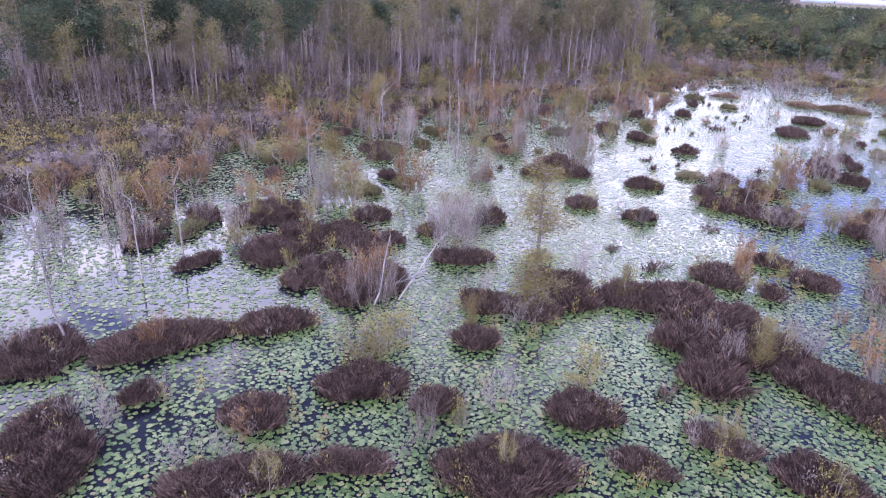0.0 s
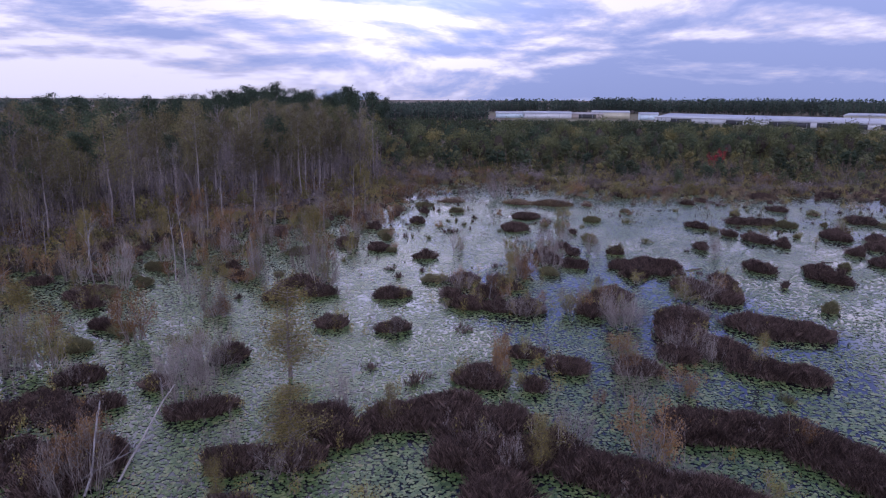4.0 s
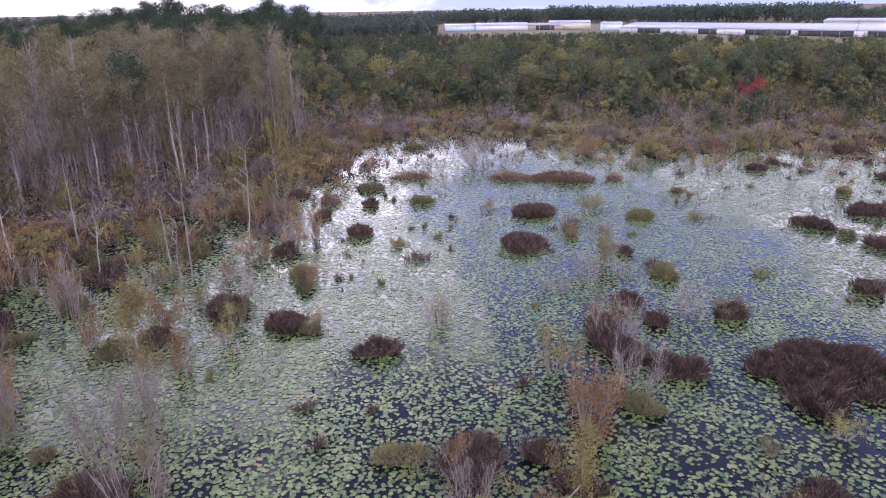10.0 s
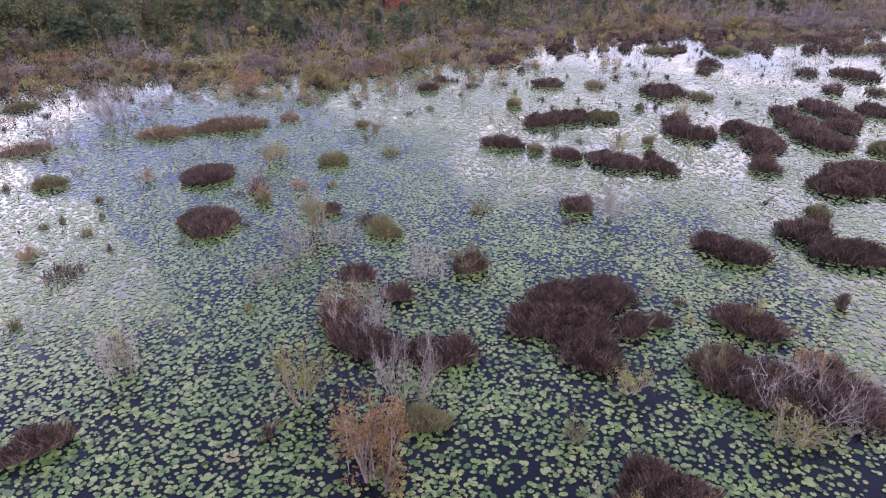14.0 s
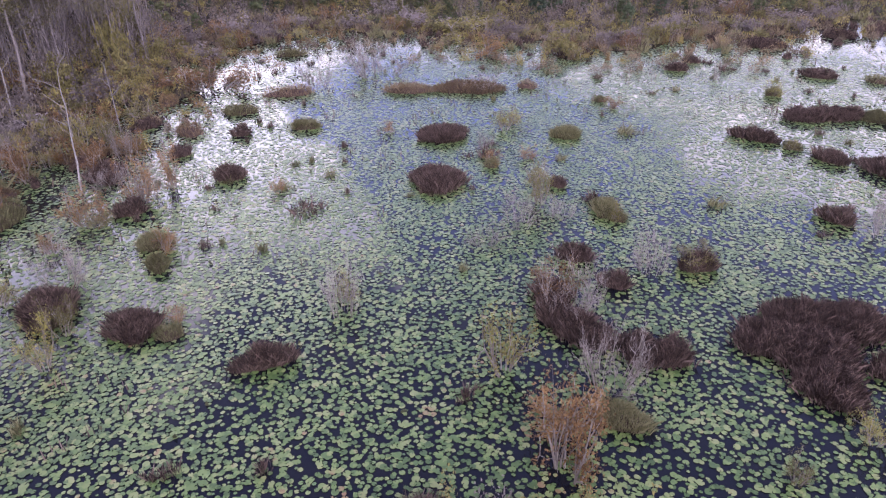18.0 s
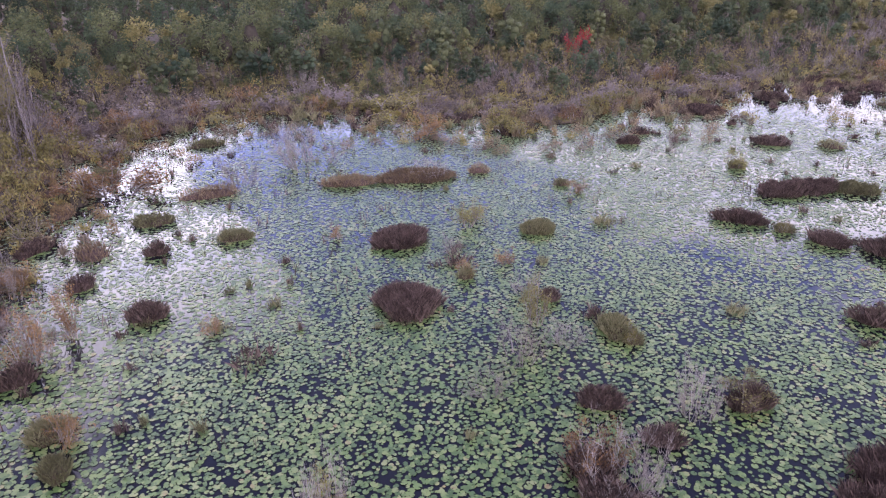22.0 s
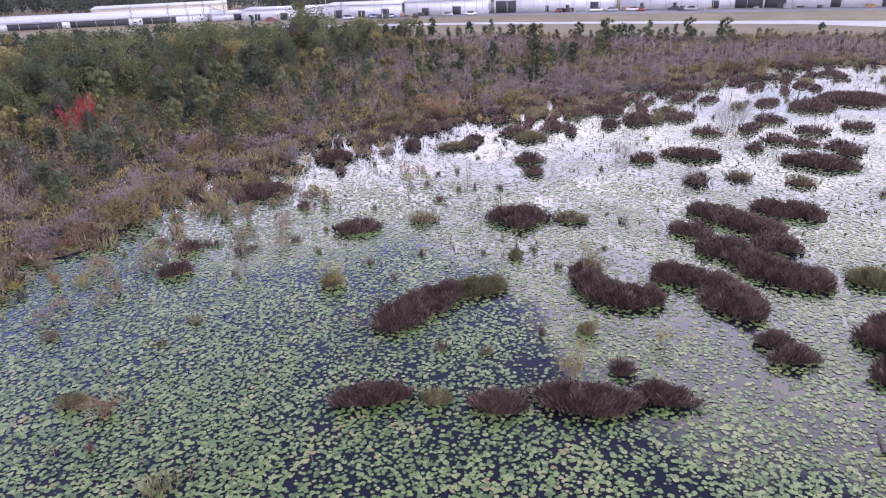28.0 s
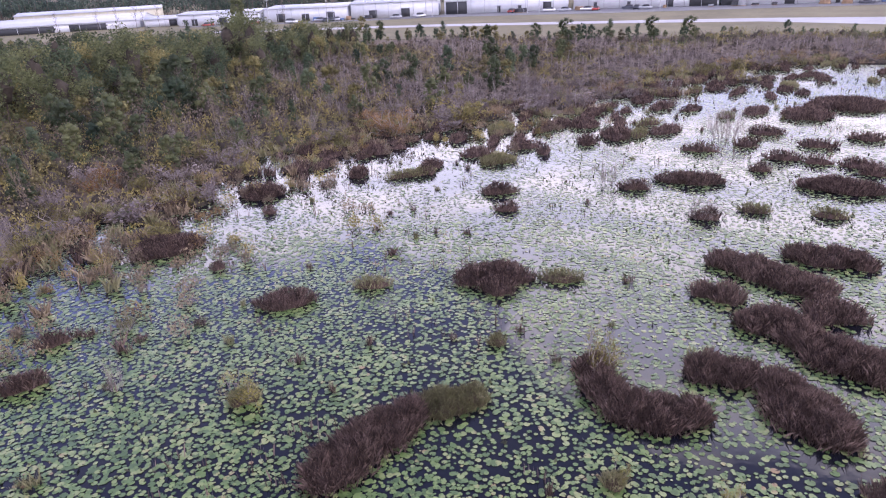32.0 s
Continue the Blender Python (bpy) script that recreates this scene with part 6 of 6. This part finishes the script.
def fallen_log(x, y, length, turn, rise, label="pale fallen dead trunk lying across the sedge"):
    count[0] += 1
    r = np.random.default_rng(4000 + count[0])
    ob = thing("fallen_log", label, "log", "fallen trunks in the pond", at=(x, y, 0))
    d = np.array([math.cos(radians(turn)), math.sin(radians(turn)), rise])
    pts = [d * length * s + r.normal(size=3) * 0.03 + (0, 0, 0.03) for s in np.linspace(0, 1, 6)]
    dark = "dark" in label
    part("trunk", tube(pts, np.linspace(0.10, 0.05, 6) if dark else np.linspace(0.055, 0.022, 6), 7), M_DARKBARK if dark else M_PALE, ob)
    for k in range(0 if dark else 3):
        at = pts[2 + k]
        e = d * 0.3 + r.normal(size=3) * (0.5, 0.5, 0.2) + (0, 0, 0.35)
        part("branch", tube([at, at + e * 0.5, at + e], [0.02, 0.015, 0.007], 5), M_PALE, ob)


fallen_log(-16.4, 27.7, 4.2, 40, 0.30)
fallen_log(-15.0, 27.9, 3.4, 105, 0.75, "pale dead trunk leaning out of the sedge")
fallen_log(-14.2, 28.9, 3.0, 60, 1.1, "pale dead trunk leaning out of the sedge")
fallen_log(35.2, 69.0, 1.3, 10, 0.0, "short dark log floating among lily pads")
fallen_log(21.0, 65.3, 1.8, 25, 0.02, "short dark log floating among lily pads")
dead_tree(2.3, 54.3, 3.3)
dead_tree(-28.6, 79.6, 6.0)
dead_tree(-17.9, 61.2, 4.2)
dead_tree(-18.2, 61.9, 3.4)
dead_tree(-21.8, 56.7, 6.5)
dead_tree(-15.5, 80.6, 7.0)
dead_tree(-29.2, 100.7, 14.5)
dead_tree(-22.4, 103.6, 7.5)
dead_tree(-21.6, 104.8, 6.5)
eastern_mounds()
scatter_tufts()
island_shrubs()
western_shallows()
western_marsh()
west_shoal()
north_shoal()


# ---- airfield and works beyond the marsh ----
def slab(name, corners, z, thick, mat, label, category):
    c = np.array(corners, float)
    n = len(c)
    v = np.concatenate([np.c_[c, np.full(n, z)], np.c_[c, np.full(n, z - thick)]])
    me = bpy.data.meshes.new(name)
    me.from_pydata(v.tolist(), [], [list(range(n)), list(range(2 * n - 1, n - 1, -1))] + [[i, i + n, (i + 1) % n + n, (i + 1) % n] for i in range(n)])
    me.materials.append(mat)
    return tagged(new(name, me), label, category, kind="structure")


slab("airfield_grass", [tuple(p) for p in FIELD.tolist()] + [(64, 330), (40, 420), (22, 700), (420, 700), (420, -60)], 0.20, 0.4, M_GRASS, "dry mown tan grass of the airfield", "grass")
slab("runway", [(195, -60), (203, 63), (215.4, 91), (215.5, 126), (211.5, 182), (203, 224), (196, 262), (202, 262), (211, 224), (220, 182), (224, 126), (226.5, 91), (224, 63), (226, -60)], 0.225, 0.1, M_PAVED,
     "pale concrete runway strip across the grass", "runway")
slab("apron", [(271, -60), (270.6, 60), (257.2, 136), (251.4, 201), (240, 225), (218, 300), (226, 300), (247, 234), (266, 206), (281, 160), (285, 108), (285, -60)], 0.226, 0.1, M_ASPHALT, "grey asphalt yard before the white works", "pavement")


def building(x0, y0, x1, y1, depth, eave, ridge, wall_mat, label, bays=5, openings=(), roof_mat=None):
    """A long metal building whose front runs from (x0, y0) to (x1, y1); its body lies behind that line."""
    length = math.hypot(x1 - x0, y1 - y0)
    ob = thing("metal_building", label, "building", "works and hangars by the airfield", at=(x0, y0, 0.2))
    ob.rotation_euler = (0, 0, math.atan2(y1 - y0, x1 - x0))
    part("front_wall", box(length / 2, 0.15, eave / 2, length, 0.3, eave), wall_mat, ob)
    part("back_wall", box(length / 2, depth - 0.15, eave / 2, length, 0.3, eave), wall_mat, ob)
    for x in (0.15, length - 0.15):
        v = np.array([(x + s * 0.15, y, z) for s in (-1, 1) for y, z in ((0.3, 0), (depth - 0.3, 0), (depth - 0.3, eave), (depth / 2, ridge - 0.1), (0.3, eave))])
        me = bpy.data.meshes.new("gable_wall")
        me.from_pydata(v.tolist(), [], [(0, 1, 2, 3, 4), (9, 8, 7, 6, 5)] + [(i, i + 5, (i + 1) % 5 + 5, (i + 1) % 5) for i in range(5)])
        me.materials.append(wall_mat)
        part("gable_wall", me, None, ob)
    for s in (0, 1):
        y_low, y_top = (-0.5, depth / 2) if s == 0 else (depth + 0.5, depth / 2)
        v = np.array([(x, y, z + dz) for dz in (0.02, 0.22) for x, y, z in ((-0.4, y_low, eave - 0.1), (length + 0.4, y_low, eave - 0.1), (length + 0.4, y_top, ridge), (-0.4, y_top, ridge))])
        f = np.array([(0, 1, 2, 3), (7, 6, 5, 4), (0, 4, 5, 1), (1, 5, 6, 2), (2, 6, 7, 3), (3, 7, 4, 0)])
        part("roof", (v, f), roof_mat or M_ROOF, ob)
    for a, w, h in openings:
        door = part("door", box(a * length, -0.06, h / 2, w, 0.14, h), M_DARK, ob, "dark open doorway")
        part("frame", box(a * length, -0.16, h + 0.12, w + 0.4, 0.12, 0.24), M_ROOF, door)
    for k in range(1, bays):
        part("downpipe", box(length * k / bays, -0.08, eave / 2, 0.18, 0.16, eave), M_ROOF, ob)
    return ob


def pole(x, y, h):
    ob = thing("utility_pole", "tall thin grey pole by the works", "pole", "poles by the works", at=(x, y, 0.2))
    part("shaft", tube([(0, 0, -0.2), (0, 0, h)], [0.16, 0.10], 6), M_POLE, ob)
    part("crossarm", box(0, 0, h - 0.6, 0.15, 2.2, 0.15), M_POLE, ob)


def car_parts(paint):
    body = box(0, 0, 0.62, 4.4, 1.8, 0.62)
    v = np.array([(-1.5, -0.8, 0.93), (1.2, -0.8, 0.93), (1.2, 0.8, 0.93), (-1.5, 0.8, 0.93), (-1.1, -0.68, 1.5), (0.6, -0.68, 1.5), (0.6, 0.68, 1.5), (-1.1, 0.68, 1.5)])
    cabin = (v, np.array([(4, 5, 6, 7), (0, 1, 5, 4), (1, 2, 6, 5), (2, 3, 7, 6), (3, 0, 4, 7)]))
    return body, cabin


def vehicle(x, y, turn, paint):
    ob = thing("parked_car", "car parked on the yard of the works", "car", "cars on the yard", at=(x, y, 0.225))
    ob.rotation_euler = (0, 0, radians(turn))
    body, cabin = car_parts(paint)
    part("body", body, paint, ob)
    part("cabin", cabin, M_DARK, ob, "dark glazed cabin")
    for wx in (-1.35, 1.35):
        for wy in (-0.85, 0.85):
            part("wheel", tube([(wx, wy - 0.1, 0.33), (wx, wy + 0.1, 0.33)], [0.33, 0.33], 10), M_TYRE, ob)


CRATE_PAINT = [painted("stored_" + n, c, rough=0.8) for n, c in (("timber", (0.30, 0.20, 0.12)), ("blue_drums", (0.10, 0.16, 0.30)), ("grey_steel", (0.25, 0.26, 0.27)), ("dark_goods", (0.06, 0.06, 0.065)))]
CRATE_WORDS = ("stack of brown timber pallets on the yard", "stack of blue crates on the yard", "grey steel bins standing on the yard", "dark covered goods standing on the yard")


def crate(x, y, length, width, height, which, turn):
    ob = thing("goods_stack", CRATE_WORDS[which], "stacked goods", "goods on the yard of the works", at=(x, y, 0.226))
    ob.rotation_euler = (0, 0, radians(90 + turn))
    rows = max(2, int(height / 0.35))
    part("pallet", box(0, 0, 0.07, length, width, 0.14), CRATE_PAINT[0], ob, "wooden pallet")
    for k in range(rows):
        part("layer", box(0.05 * (-1) ** k, 0, 0.14 + (k + 0.5) * height / rows, length * (0.95 - 0.04 * k), width * 0.94, height / rows - 0.03), CRATE_PAINT[which], ob)


def roof_stack(x, y, z, h):
    ob = thing("roof_vent", "pale metal vent stack on the works roof", "roof vent", "vents on the works roof", at=(x, y, z))
    part("duct", tube([(0, 0, -0.8), (0, 0, h)], [0.45, 0.45], 10), M_WHITE, ob)
    part("cap", tube([(0, 0, h - 0.02), (0, 0, h + 0.35)], [0.7, 0.25], 10), M_ROOF, ob)


def works():
    building(124, 444, 224, 326, 34, 3.0, 5.0, M_WHITE, "long low white warehouse with a pale metal roof", 20, [(0.12, 14, 2.5), (0.34, 10, 2.5), (0.54, 22, 2.5), (0.71, 24, 2.5), (0.87, 14, 2.5)])
    building(215, 396, 260, 354, 24, 5.8, 6.8, M_CREAM, "taller cream shed behind the low warehouse", 8)
    building(223, 322, 234, 311, 12, 2.8, 3.8, M_WHITE, "small white shed beside the long warehouse", 2, [(0.7, 3, 2.4)])
    building(28, 512, 50, 510, 18, 3.2, 4.2, M_BLUEWALL, "pale blue hangar beside the airfield", 3)
    building(48, 508, 82, 506, 20, 3.4, 4.5, M_WHITE, "white hangar with a shallow roof", 4)
    building(82, 506, 104, 503, 18, 3.0, 3.9, M_RED_ROOF, "small hangar with a brown grey roof", 3, [(0.5, 12, 3.0)], M_RED_ROOF)
    building(98, 512, 124, 508, 20, 4.2, 5.2, M_CREAM, "cream coloured metal hangar", 3)
    building(124, 480, 136, 478, 12, 3.8, 4.8, M_BLUEWALL, "small pale blue shed", 2)
    building(226, 306, 238, 274, 18, 4.2, 4.9, M_WHITE, "low white works building with a flat roof", 5, [(0.2, 2.4, 2.4), (0.55, 3, 2.6)])
    building(238.5, 272, 248, 239, 26, 4.8, 5.6, M_WHITE, "white works building with grey roller doors", 6, [(0.2, 3.4, 3), (0.5, 3, 2.6), (0.8, 3.4, 3)])
    building(249, 238, 264, 208, 30, 5.4, 6.0, M_WHITE, "tall white works building beside the airfield", 7, [(0.25, 3, 2.8), (0.62, 3.4, 3)])
    building(265, 206, 279, 162, 44, 5.6, 6.5, M_WHITE, "tall white works hall beside the yard", 9, [(0.10, 8, 4.4), (0.45, 1.2, 2.2), (0.62, 1.2, 2.2), (0.84, 3, 3)])
    building(280, 160, 283, 110, 44, 5.6, 6.5, M_WHITE, "long white works hall with a dark loading bay", 9, [(0.16, 1.2, 2.2), (0.4, 1.2, 2.2), (0.68, 2.4, 2.6), (0.90, 9, 4.2)])
    building(283, 109, 284, 40, 44, 5.8, 6.7, M_WHITE, "large white works hall with loading doors", 9, [(0.04, 6, 4), (0.3, 3, 3), (0.5, 1.2, 2.2), (0.75, 8, 4)])
    building(284, 39, 284, -60, 44, 5.6, 6.5, M_WHITE, "white works hall at the end of the yard", 7, [(0.2, 6, 4), (0.6, 3, 3)])
    r = np.random.default_rng(5)

    def wall_x(y):
        return float(np.interp(y, (-60, 60, 108, 160, 207, 243, 297), (282, 282, 281, 277, 262, 244, 228)))

    for k in range(26):
        y = r.uniform(40, 290)
        vehicle(wall_x(y) - r.uniform(3, 8), y, r.choice((0, 90)) + r.uniform(-6, 6), CAR_PAINT[r.integers(4)])
    for k in range(24):
        y = r.uniform(50, 260)
        crate(wall_x(y) - r.uniform(1.8, 5), y, r.uniform(1.0, 3.5), r.uniform(0.9, 1.8), r.uniform(0.6, 1.7), r.integers(4), r.uniform(-12, 12))
    for y, h in ((172, 13), (168, 11), (127, 11), (240, 9), (262, 9), (205, 10)):
        pole(wall_x(y) - 9, y, h)
    for y, back, h in ((236, 9, 3.2), (233, 8, 2.6), (230, 10, 3.0), (226, 9, 2.2), (222, 11, 3.4), (216, 9, 2.4), (190, 14, 2.4), (140, 16, 2.0)):
        roof_stack(wall_x(y) + back, y, 5.8 if y < 238 else 5.3, 0.55 * h)
    ring = []
    for _ in range(3400):
        t = radians(r.uniform(-85, 120))
        d = r.uniform(600, 800)
        ring.append((d * math.sin(t), 60 + d * math.cos(t)))
    for _ in range(1500):
        t = r.uniform(-24, 100)
        d = r.uniform(590, 660) if t < 30 else r.uniform(400, 480) + max(0, 45 - t) * 9
        ring.append((d * math.sin(radians(t)), 60 + d * math.cos(radians(t))))
    for _ in range(420):
        t, d = radians(r.uniform(-14, 2.5)), r.uniform(390, 470)
        ring.append((d * math.sin(t), 20 + d * math.cos(t)))
    far_trees("distant_woods", "dark distant line of pine woods on the horizon", ring, lambda x, y: r.uniform(8.5, 12.5) + (4 if 0.19 * y < x < 0.6 * y else 0) + 2.0 * math.sin(x * 0.021) * math.sin(x * 0.0067 + 1), r)


works()
